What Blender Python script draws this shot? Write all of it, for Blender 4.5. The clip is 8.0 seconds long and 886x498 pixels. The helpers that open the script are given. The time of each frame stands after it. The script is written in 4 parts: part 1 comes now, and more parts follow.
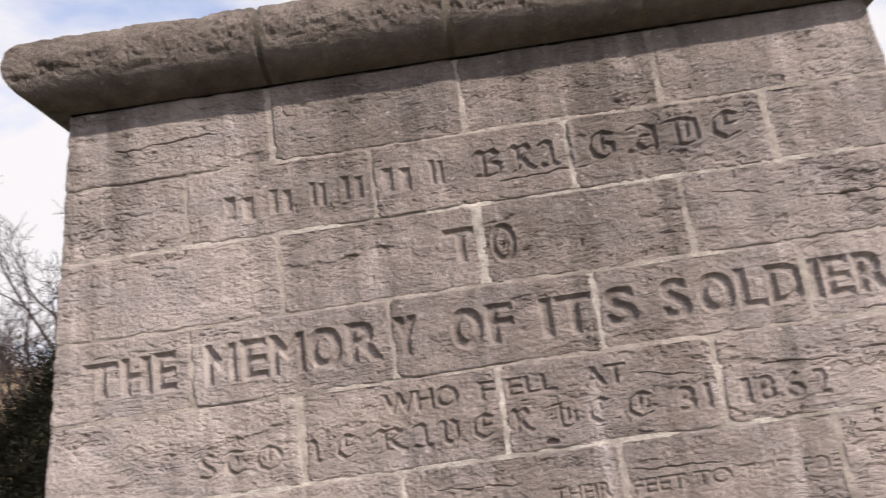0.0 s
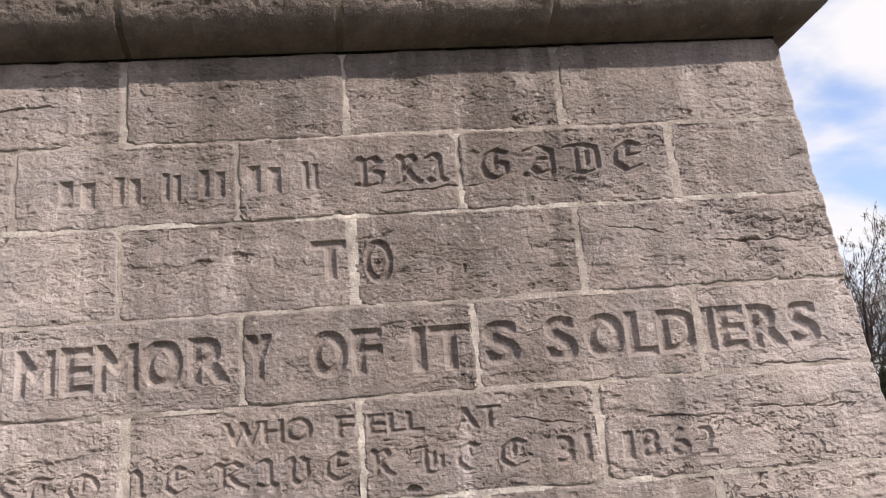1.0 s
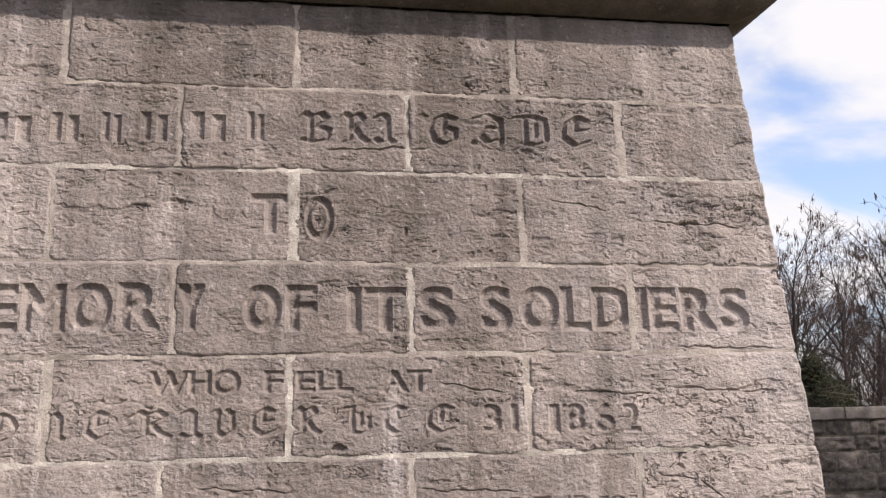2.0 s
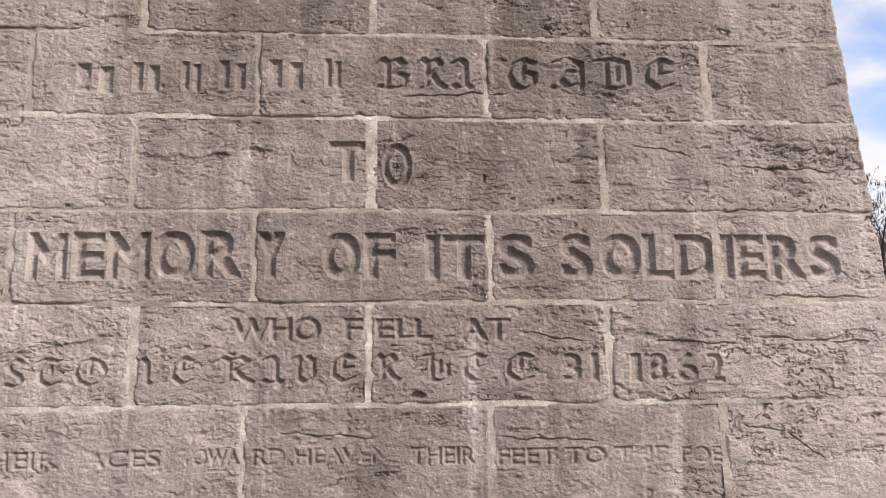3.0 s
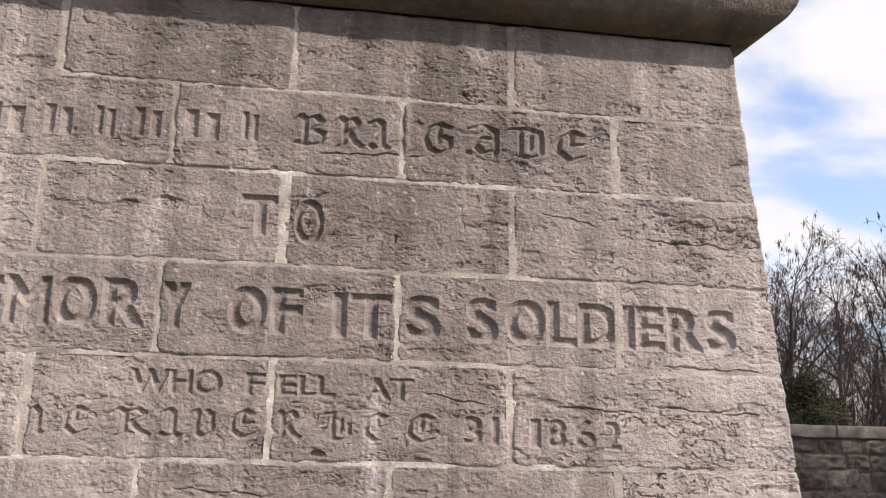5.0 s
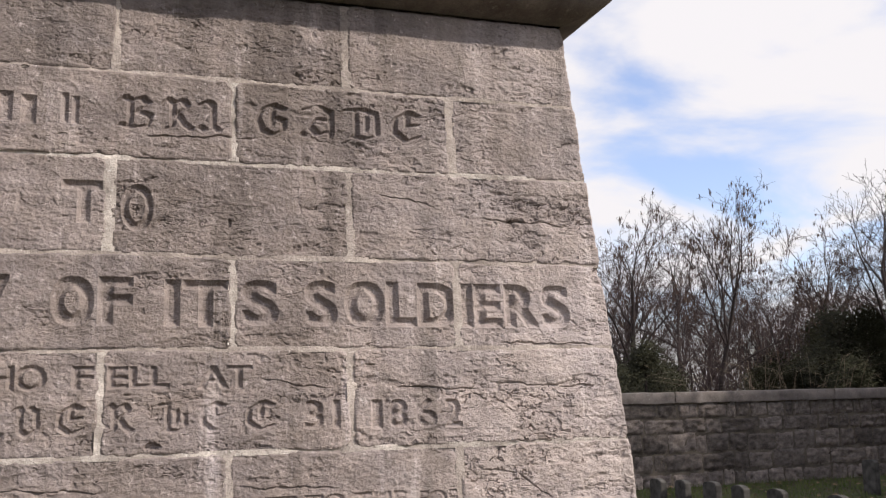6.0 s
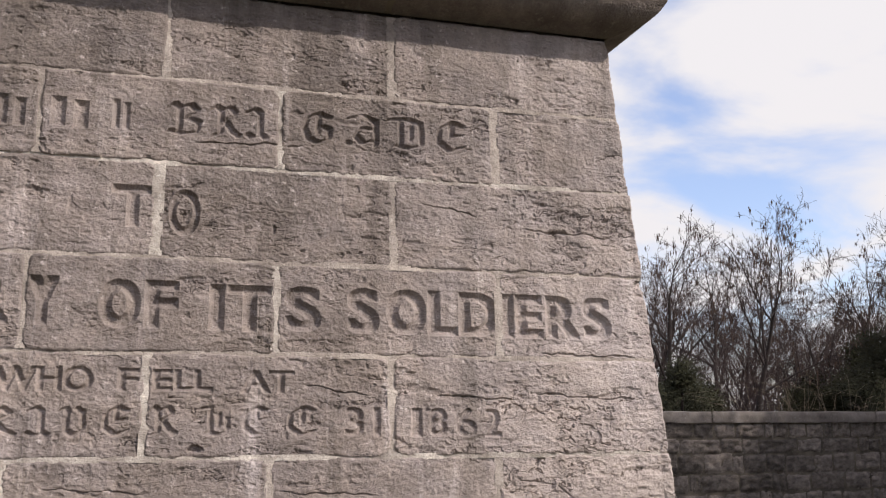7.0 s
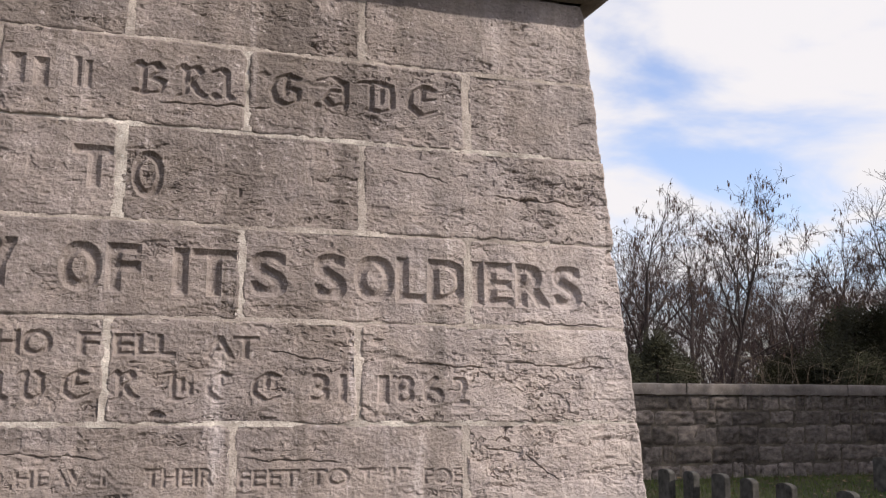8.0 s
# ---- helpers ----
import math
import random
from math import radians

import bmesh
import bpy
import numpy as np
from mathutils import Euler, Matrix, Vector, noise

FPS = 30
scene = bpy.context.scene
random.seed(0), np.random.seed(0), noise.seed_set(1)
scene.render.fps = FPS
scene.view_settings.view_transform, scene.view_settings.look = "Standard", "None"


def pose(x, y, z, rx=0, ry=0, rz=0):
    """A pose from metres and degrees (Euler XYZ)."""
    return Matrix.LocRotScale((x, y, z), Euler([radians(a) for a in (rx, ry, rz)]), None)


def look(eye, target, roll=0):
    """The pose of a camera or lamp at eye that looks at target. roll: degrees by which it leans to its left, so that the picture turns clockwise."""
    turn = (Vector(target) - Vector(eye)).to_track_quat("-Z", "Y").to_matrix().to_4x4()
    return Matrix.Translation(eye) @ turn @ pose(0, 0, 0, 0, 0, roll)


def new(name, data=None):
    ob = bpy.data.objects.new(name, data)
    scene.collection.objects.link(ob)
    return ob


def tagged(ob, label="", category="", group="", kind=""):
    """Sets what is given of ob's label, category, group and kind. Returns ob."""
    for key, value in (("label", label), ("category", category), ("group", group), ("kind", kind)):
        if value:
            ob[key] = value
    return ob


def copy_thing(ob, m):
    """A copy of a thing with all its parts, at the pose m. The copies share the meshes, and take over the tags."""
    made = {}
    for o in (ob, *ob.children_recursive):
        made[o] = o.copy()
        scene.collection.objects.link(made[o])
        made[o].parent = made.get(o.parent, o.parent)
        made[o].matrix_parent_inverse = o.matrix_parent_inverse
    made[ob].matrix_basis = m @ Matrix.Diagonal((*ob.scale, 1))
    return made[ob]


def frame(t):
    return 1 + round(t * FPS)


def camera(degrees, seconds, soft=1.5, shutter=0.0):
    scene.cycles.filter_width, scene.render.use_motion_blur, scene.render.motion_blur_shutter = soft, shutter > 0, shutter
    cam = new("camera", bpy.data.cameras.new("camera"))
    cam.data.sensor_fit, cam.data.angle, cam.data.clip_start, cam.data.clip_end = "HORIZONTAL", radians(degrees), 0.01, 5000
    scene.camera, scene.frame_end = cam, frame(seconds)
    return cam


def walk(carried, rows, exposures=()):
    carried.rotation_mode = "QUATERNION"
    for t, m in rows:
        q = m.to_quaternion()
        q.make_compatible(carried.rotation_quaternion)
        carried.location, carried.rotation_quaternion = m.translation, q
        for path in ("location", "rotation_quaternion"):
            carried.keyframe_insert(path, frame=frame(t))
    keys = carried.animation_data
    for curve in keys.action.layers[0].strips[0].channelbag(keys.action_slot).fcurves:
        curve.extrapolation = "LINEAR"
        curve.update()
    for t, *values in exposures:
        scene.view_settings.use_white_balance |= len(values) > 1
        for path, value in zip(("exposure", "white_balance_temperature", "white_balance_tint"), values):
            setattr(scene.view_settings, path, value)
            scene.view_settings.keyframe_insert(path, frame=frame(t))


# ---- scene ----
PATH = [
    (0.0, -0.0860, -3.0148, 1.5049, 101.882, 7.919, 3.044),
    (0.1, -0.0520, -2.9210, 1.4792, 102.663, 8.155, 7.163),
    (0.2, 0.0031, -2.8282, 1.4520, 103.258, 7.348, 8.651),
    (0.3, -0.0267, -2.7955, 1.4906, 102.381, 7.089, 4.812),
    (0.4, -0.0647, -2.7583, 1.5185, 101.881, 7.081, 2.036),
    (0.5, -0.0781, -2.7361, 1.5322, 102.086, 6.190, -0.091),
    (0.6, -0.0671, -2.6938, 1.5335, 102.224, 6.461, -2.683),
    (0.7, -0.0815, -2.6819, 1.5489, 101.589, 6.535, -5.118),
    (0.8, -0.0872, -2.6681, 1.5724, 100.965, 5.375, -5.875),
    (1.0, -0.0779, -2.6752, 1.5610, 102.356, 4.575, -5.370),
    (1.2, -0.0596, -2.6729, 1.5367, 102.397, 3.264, -5.133),
    (2.3, -0.0736, -2.6587, 1.5786, 98.760, 0.734, -10.230),
    (2.5, -0.0681, -2.6447, 1.5661, 98.287, 0.422, -8.385),
    (2.7, -0.0638, -2.6427, 1.5564, 97.821, 0.436, -6.003),
    (3.0, -0.0725, -2.6344, 1.5636, 97.053, 0.583, -4.992),
    (3.2, -0.0833, -2.6277, 1.5703, 96.615, 0.117, -5.243),
    (3.5, -0.0902, -2.6339, 1.6000, 96.369, -0.807, -5.915),
    (3.7, -0.0876, -2.6335, 1.6014, 96.772, -1.072, -6.059),
    (4.0, -0.1005, -2.6308, 1.6105, 97.735, -1.469, -7.199),
    (4.2, -0.0898, -2.6340, 1.6261, 98.418, -1.750, -9.299),
    (5.3, -0.0056, -2.6799, 1.6032, 99.810, -1.497, -10.295),
    (5.5, 0.0116, -2.6820, 1.6134, 99.199, -0.758, -12.521),
    (5.8, 0.0164, -2.6748, 1.6004, 98.769, 0.479, -15.784),
    (6.0, 0.0154, -2.6736, 1.6051, 98.724, 1.251, -18.216),
    (6.2, -0.0067, -2.6734, 1.5974, 99.292, 1.540, -18.121),
    (6.5, -0.0145, -2.6730, 1.5866, 100.144, 1.052, -16.933),
    (7.0, -0.0071, -2.6710, 1.5897, 99.597, -0.032, -16.302),
    (7.5, 0.0087, -2.6564, 1.5903, 98.386, -0.639, -17.122),
    (8.0, 0.0374, -2.6401, 1.5829, 97.868, -0.539, -17.559),
]
cam = camera(49.36, 8.0, 1.25, 0.12)
walk(cam, [(t, pose(x, y, z, rx, ry, rz)) for t, x, y, z, rx, ry, rz in PATH],
     exposures=((0.0, 0.19), (1.0, 0.235), (4.0, 0.235), (5.5, 0.26), (6.5, 0.05), (7.5, 0.12), (8.0, 0.13)))

# ---- light ----
SUN = Vector((0.62, -0.5, 0.6)).normalized()
sun = new("sun", bpy.data.lights.new("sun", "SUN"))
sun.data.energy, sun.data.angle, sun.data.color = 5.0, radians(0.8), (1.0, 0.93, 0.855)
sun.matrix_world = look(SUN * 60, (0, 0, 0))


def sky():
    world = bpy.data.worlds.new("world")
    scene.world = world
    world.use_nodes = True
    nt = world.node_tree
    n, link = nt.nodes, nt.links.new
    n.clear()
    out = n.new("ShaderNodeOutputWorld")
    tex = n.new("ShaderNodeTexSky")
    tex.sky_type, tex.sun_disc = "NISHITA", False
    tex.sun_elevation, tex.sun_rotation = math.asin(SUN.z), math.atan2(SUN.x, SUN.y)
    tex.dust_density, tex.air_density, tex.ozone_density = 0.8, 1.0, 4.0
    blue = n.new("ShaderNodeBackground")
    blue.inputs["Strength"].default_value = 0.2035
    tint = n.new("ShaderNodeVectorMath")
    tint.operation, tint.inputs[1].default_value = "MULTIPLY", (1.12, 0.97, 0.99)
    link(tex.outputs["Color"], tint.inputs[0])
    link(tint.outputs[0], blue.inputs["Color"])
    # thin broken cloud, spread on a flat layer overhead
    co = n.new("ShaderNodeTexCoord")
    sep = n.new("ShaderNodeSeparateXYZ")
    link(co.outputs["Generated"], sep.inputs[0])
    lift = n.new("ShaderNodeMath")
    lift.operation, lift.inputs[1].default_value = "ADD", 0.22
    link(sep.outputs["Z"], lift.inputs[0])
    flat = n.new("ShaderNodeVectorMath")
    flat.operation = "DIVIDE"
    link(co.outputs["Generated"], flat.inputs[0])
    com = n.new("ShaderNodeCombineXYZ")
    for k in "XYZ":
        link(lift.outputs[0], com.inputs[k])
    link(com.outputs[0], flat.inputs[1])
    place = n.new("ShaderNodeMapping")
    place.inputs["Location"].default_value = CLOUD_AT
    link(flat.outputs[0], place.inputs["Vector"])
    noi = n.new("ShaderNodeTexNoise")
    noi.inputs["Scale"].default_value, noi.inputs["Detail"].default_value = 1.7, 6
    noi.inputs["Roughness"].default_value, noi.inputs["Distortion"].default_value = 0.52, 0.35
    link(place.outputs[0], noi.inputs["Vector"])
    ramp = n.new("ShaderNodeValToRGB")
    ramp.color_ramp.interpolation = "EASE"
    ramp.color_ramp.elements[0].position, ramp.color_ramp.elements[1].position = CLOUD_EDGE
    ramp.color_ramp.elements[0].color = (0.12, 0.12, 0.12, 1)
    link(noi.outputs["Fac"], ramp.inputs["Fac"])
    white = n.new("ShaderNodeBackground")
    white.inputs["Color"].default_value, white.inputs["Strength"].default_value = (1.0, 0.965, 0.99, 1), 0.8475
    mix = n.new("ShaderNodeMixShader")
    link(ramp.outputs["Color"], mix.inputs[0])
    link(blue.outputs[0], mix.inputs[1])
    link(white.outputs[0], mix.inputs[2])
    link(mix.outputs[0], out.inputs["Surface"])


CLOUD_AT, CLOUD_EDGE = (4.0, 2.56, 0.0), (0.37, 0.57)
sky()


# ---- materials ----
def material(name, dark, light, scale=6.0, stretch=(1, 1, 1), rough=0.9, fine=0.25, bump=0.3, bump_scale=180.0, vary=0.25,
             streak=0.0, stain=(0.1, 0.09, 0.08), metal=0.0, spots=0.0, pale=(0.6, 0.57, 0.52), face_tone=0.0, dry=None, patch=0.0, stain_shade_from=0.0):
    m = bpy.data.materials.new(name)
    m.use_nodes = True
    n, link = m.node_tree.nodes, m.node_tree.links.new
    bsdf = n["Principled BSDF"]
    bsdf.inputs["Metallic"].default_value = metal
    bsdf.inputs["Specular IOR Level"].default_value = 0.25
    geo, info = n.new("ShaderNodeNewGeometry"), n.new("ShaderNodeObjectInfo")
    shift = n.new("ShaderNodeVectorMath")
    shift.operation = "MULTIPLY_ADD"
    link(info.outputs["Random"], shift.inputs[0])
    shift.inputs[1].default_value = (7.3, 3.1, 5.7)
    link(geo.outputs["Position"], shift.inputs[2])

    def noise_of(s, st, detail=5, rgh=0.6, at=None):
        mp = n.new("ShaderNodeMapping")
        mp.inputs["Scale"].default_value = st
        mp.inputs["Location"].default_value = at or (0, 0, 0)
        link(geo.outputs["Position"] if at else shift.outputs[0], mp.inputs["Vector"])
        t = n.new("ShaderNodeTexNoise")
        t.inputs["Scale"].default_value, t.inputs["Detail"].default_value, t.inputs["Roughness"].default_value = s, detail, rgh
        link(mp.outputs[0], t.inputs["Vector"])
        return t.outputs["Fac"]

    def blend(kind, fac, a, b):
        x = n.new("ShaderNodeMix")
        x.data_type, x.blend_type = "RGBA", kind
        for sock, v in ((x.inputs["Factor"], fac), (x.inputs["A"], a), (x.inputs["B"], b)):
            if isinstance(v, bpy.types.NodeSocket):
                link(v, sock)
            elif isinstance(v, tuple):
                sock.default_value = (*v, 1)
            else:
                sock.default_value = v
        return x.outputs["Result"]

    def span(v, a, b, lo=0.0, hi=1.0):
        x = n.new("ShaderNodeMapRange")
        x.inputs["From Min"].default_value, x.inputs["From Max"].default_value = a, b
        x.inputs["To Min"].default_value, x.inputs["To Max"].default_value = lo, hi
        link(v, x.inputs["Value"])
        return x.outputs["Result"]

    col = blend("MIX", span(noise_of(scale, stretch), 0.3, 0.7), dark, light)
    grain = noise_of(bump_scale * 0.6, (1, 1, 1), 3, 0.7)
    col = blend("MULTIPLY", fine, col, blend("MIX", span(grain, 0.3, 0.7), (0.45, 0.45, 0.45), (1.35, 1.35, 1.35)))
    if streak:
        runs = span(noise_of(6.0, (1.6, 1.0, 0.16), 5, 0.62, (3.3, 0.0, 0.7)), 0.5, 0.7, 0.0, streak)
        col = blend("MIX", runs, col, stain)
        washed = span(noise_of(5.0, (2.6, 1.0, 0.2), 5, 0.65, (9.1, 0.0, 2.2)), 0.58, 0.72, 0.0, streak * 0.8)
        col = blend("MIX", washed, col, pale)
    if face_tone:
        # the face is darker towards its middle and paler towards its flanks, in patches
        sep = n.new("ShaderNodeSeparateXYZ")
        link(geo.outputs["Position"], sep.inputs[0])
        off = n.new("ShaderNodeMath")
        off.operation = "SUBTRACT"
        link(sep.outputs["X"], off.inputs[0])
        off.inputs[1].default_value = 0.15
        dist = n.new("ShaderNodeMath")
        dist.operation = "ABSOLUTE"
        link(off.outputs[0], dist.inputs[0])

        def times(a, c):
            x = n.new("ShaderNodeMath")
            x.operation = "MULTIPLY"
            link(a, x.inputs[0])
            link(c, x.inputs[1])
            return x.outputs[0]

        flank = times(span(dist.outputs[0], 0.45, 1.05), span(noise_of(2.2, (1, 1, 0.6), 4, 0.6, FLANK_AT), 0.35, 0.62, 0.08, face_tone * 0.8))
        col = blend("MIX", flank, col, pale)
        mid_dark = times(span(dist.outputs[0], 1.05, 0.35), span(noise_of(3.2, (1, 1, 0.4), 5, 0.62, MID_DARK_AT), 0.38, 0.66, 0.0, face_tone))
        col = blend("MIX", mid_dark, col, stain)
    if stain_shade_from:
        # black water-stain runs of uneven length from the cornice joints down, plus painted shade
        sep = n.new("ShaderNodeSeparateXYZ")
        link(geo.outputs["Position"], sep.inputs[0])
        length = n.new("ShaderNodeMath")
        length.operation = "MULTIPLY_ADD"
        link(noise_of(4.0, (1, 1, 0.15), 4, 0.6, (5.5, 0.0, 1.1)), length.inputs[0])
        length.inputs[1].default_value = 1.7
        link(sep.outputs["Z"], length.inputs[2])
        reach = span(length.outputs[0], stain_shade_from + 0.3, stain_shade_from + 0.95)
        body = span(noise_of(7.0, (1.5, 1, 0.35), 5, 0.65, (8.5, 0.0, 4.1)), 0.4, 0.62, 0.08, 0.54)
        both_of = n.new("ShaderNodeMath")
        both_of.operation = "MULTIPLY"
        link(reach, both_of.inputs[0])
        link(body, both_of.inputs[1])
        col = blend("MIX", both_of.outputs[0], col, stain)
    if dry:
        sep = n.new("ShaderNodeSeparateXYZ")
        link(geo.outputs["Position"], sep.inputs[0])
        col = blend("MIX", span(sep.outputs["Z"], 0.6, 2.0), col, blend("MIX", span(noise_of(0.8, (1, 1, 1)), 0.3, 0.7), (0.2, 0.15, 0.09), dry))
    if patch:
        # tan and mauve patches of the stone itself
        tone = blend("MIX", span(noise_of(4.5, (1, 1, 1.6), 5, 0.6, (1.4, 0.0, 6.2)), 0.38, 0.62), (0.88, 0.88, 0.91), (1.12, 1.1, 1.08))
        col = blend("MULTIPLY", patch, col, tone)
        col = blend("MIX", span(noise_of(16.0, (1, 1, 1.5), 5, 0.7, (4.4, 0.0, 3.2)), 0.58, 0.74, 0.0, patch * 0.5), col, stain)
    if spots:
        col = blend("MIX", span(noise_of(38.0, (1, 1, 1), 4, 0.7), 0.6, 0.7, 0.0, spots), col, pale)
        col = blend("MIX", span(noise_of(55.0, (1, 1, 2.2), 3, 0.6), 0.63, 0.7, 0.0, spots), col, stain)
    v = span(info.outputs["Random"], 0, 1, 1 - vary, 1 + vary)
    gain = n.new("ShaderNodeVectorMath")
    gain.operation = "SCALE"
    link(col, gain.inputs[0])
    link(v, gain.inputs["Scale"])
    link(gain.outputs[0], bsdf.inputs["Base Color"])
    link(span(grain, 0.2, 0.8, max(rough - 0.15, 0), min(rough + 0.1, 1)), bsdf.inputs["Roughness"])
    if bump:
        b = n.new("ShaderNodeBump")
        b.inputs["Strength"].default_value, b.inputs["Distance"].default_value = bump, 1.2 / bump_scale
        both = n.new("ShaderNodeMath")
        link(noise_of(bump_scale, (1, 1, 1.3), 4, 0.65), both.inputs[0])
        link(grain, both.inputs[1])
        link(both.outputs[0], b.inputs["Height"])
        link(b.outputs[0], bsdf.inputs["Normal"])
    return m


FLANK_AT, MID_DARK_AT = (2.3, 0.0, 4.0), (7.7, 0.0, 1.0)
LIMESTONE = material("weathered_limestone", (0.2, 0.163, 0.144), (0.35, 0.293, 0.266), 7.0, (1, 1, 1.8), bump=0.7, bump_scale=150.0, fine=0.42, vary=0.08, streak=0.85, spots=0.5, pale=(0.58, 0.505, 0.472), face_tone=0.4, stain=(0.105, 0.085, 0.073), patch=0.8, stain_shade_from=2.5)
# the cornice's own dark tone, lowered further to paint in its soffit's shade
CORNICE = material("sooty_shaded_limestone", (0.115, 0.09, 0.077), (0.25, 0.205, 0.177), 8.0, (1, 1, 1.4), bump=1.0, fine=0.4, vary=0.08, streak=0.4, spots=0.5, stain=(0.09, 0.072, 0.06), pale=(0.36, 0.31, 0.275))
MORTAR = material("lime_mortar", (0.2, 0.166, 0.143), (0.5, 0.43, 0.375), 9.0, bump=0.6, fine=0.35, vary=0.12, spots=0.5, streak=0.3, stain=(0.17, 0.138, 0.115), pale=(0.66, 0.58, 0.5))
FRESH_MORTAR = material("white_lime_mortar", (0.22, 0.185, 0.158), (0.62, 0.55, 0.485), 11.0, bump=0.6, fine=0.3, vary=0.08, spots=0.5, stain=(0.17, 0.138, 0.115), pale=(0.8, 0.74, 0.68))
RUBBLE = material("grey_wall_stone", (0.08, 0.065, 0.057), (0.28, 0.232, 0.2), 9.0, (1, 1, 1.5), bump=0.8, bump_scale=60, vary=0.38, spots=0.4, pale=(0.36, 0.31, 0.27), stain=(0.045, 0.038, 0.034))
WALL_MORTAR = material("grey_wall_mortar", (0.035, 0.029, 0.024), (0.2, 0.165, 0.127), 3.0, bump_scale=60, vary=0.0, spots=0.4, pale=(0.4, 0.34, 0.27))
COPING = material("grey_coping_stone", (0.12, 0.1, 0.088), (0.26, 0.222, 0.196), 4.0, bump_scale=60, vary=0.1, spots=0.4)
MARBLE = material("stained_marble", (0.022, 0.02, 0.018), (0.1, 0.092, 0.082), 9.0, bump_scale=90, vary=0.2, streak=0.5, pale=(0.12, 0.11, 0.1), stain=(0.02, 0.018, 0.016))
BARK = material("grey_bark", (0.024, 0.018, 0.017), (0.066, 0.05, 0.046), 3.0, (1, 1, 0.3), bump=0.5, bump_scale=40, vary=0.2)
TWIG = material("dark_twig", (0.04, 0.027, 0.025), (0.088, 0.062, 0.059), 2.0, bump=0.0, vary=0.25)
POD = material("dry_seed_pod", (0.05, 0.032, 0.024), (0.11, 0.07, 0.05), 3.0, bump=0.0, vary=0.2)
CEDAR = material("cedar_green", (0.017, 0.018, 0.009), (0.046, 0.044, 0.021), 1.5, bump=0.0, vary=0.3)
STRAW = material("dry_straw", (0.1, 0.075, 0.055), (0.24, 0.185, 0.135), 2.0, bump=0.0, vary=0.2)
TURF = material("winter_turf", (0.03, 0.036, 0.013), (0.085, 0.07, 0.035), 1.2, bump=0.6, bump_scale=30, vary=0.0, spots=0.4, pale=(0.22, 0.17, 0.1), stain=(0.05, 0.04, 0.025), dry=(0.36, 0.28, 0.18))
GRASS = material("grass_blade", (0.055, 0.09, 0.022), (0.15, 0.17, 0.058), 2.0, bump=0.0, vary=0.0)
LEAF = material("fallen_leaf", (0.12, 0.075, 0.04), (0.26, 0.18, 0.11), 9.0, bump=0.0, vary=0.0)


# ---- helpers of this scene ----
def mesh_object(name, verts, faces, mat, parent=None, smooth=False):
    me = bpy.data.meshes.new(name)
    me.from_pydata(verts, [], faces)
    me.materials.append(mat)
    if smooth:
        me.polygons.foreach_set("use_smooth", np.ones(len(me.polygons), dtype=bool))
    me.update()
    ob = new(name, me)
    ob.parent = parent
    return ob


def empty(name, m=None):
    ob = new(name)
    ob.empty_display_size = 0.2
    if m is not None:
        ob.matrix_world = m
    return ob


def value_noise(x, y, seed):
    xi, yi = np.floor(x).astype(np.int64), np.floor(y).astype(np.int64)
    fx, fy = x - xi, y - yi
    fx, fy = fx * fx * (3 - 2 * fx), fy * fy * (3 - 2 * fy)

    def h(a, b):
        v = (a * 374761393 + b * 668265263 + seed * 974634777) & 0xFFFFFFFF
        v = ((v ^ (v >> 13)) * 1274126177) & 0xFFFFFFFF
        return ((v ^ (v >> 16)) & 0xFFFF) / 32767.5 - 1.0

    a, b, c, d = h(xi, yi), h(xi + 1, yi), h(xi, yi + 1), h(xi + 1, yi + 1)
    return (a + (b - a) * fx) * (1 - fy) + (c + (d - c) * fx) * fy


def fbm(x, y, seed, octaves=4, gain=0.5):
    total, amp, norm = np.zeros_like(x), 1.0, 0.0
    for k in range(octaves):
        total += amp * value_noise(x * 2 ** k + 17.3 * k, y * 2 ** k - 9.1 * k, seed + k)
        norm += amp
        amp *= gain
    return total / norm


def smooth01(v, a, b):
    t = np.clip((v - a) / (b - a), 0, 1)
    return t * t * (3 - 2 * t)


def cell_hash(a, b, seed):
    v = (a.astype(np.int64) * 374761393 + b.astype(np.int64) * 668265263 + seed * 974634777) & 0xFFFFFFFF
    v = ((v ^ (v >> 13)) * 1274126177) & 0xFFFFFFFF
    return ((v ^ (v >> 16)) & 0xFFFF) / 65535.0


def plates(x, z, seed, long, high):
    """Thin broken beds: depth of each flaked plate and the open crack under some of them."""
    v = z / high + 0.9 * fbm(x * 11, z * 14, seed, 3, 0.6) + 0.75 * fbm(x * 42, z * 48, seed + 3, 3, 0.7)
    row = np.floor(v)
    u = x / long + 7.31 * row + 0.8 * fbm(x * 34, z * 45, seed + 5, 3, 0.7)
    cell = np.floor(u)
    depth = cell_hash(cell, row, seed + 7)
    up, along = v - row, u - cell
    width = 0.1 + 0.3 * cell_hash(cell, row, seed + 9)
    crack = np.clip(1 - up / width, 0, 1) * (cell_hash(cell, row, seed + 8) < 0.5) * smooth01(along * (1 - along), 0.0, 0.2)
    return depth + 0.3 * (1 - up), crack


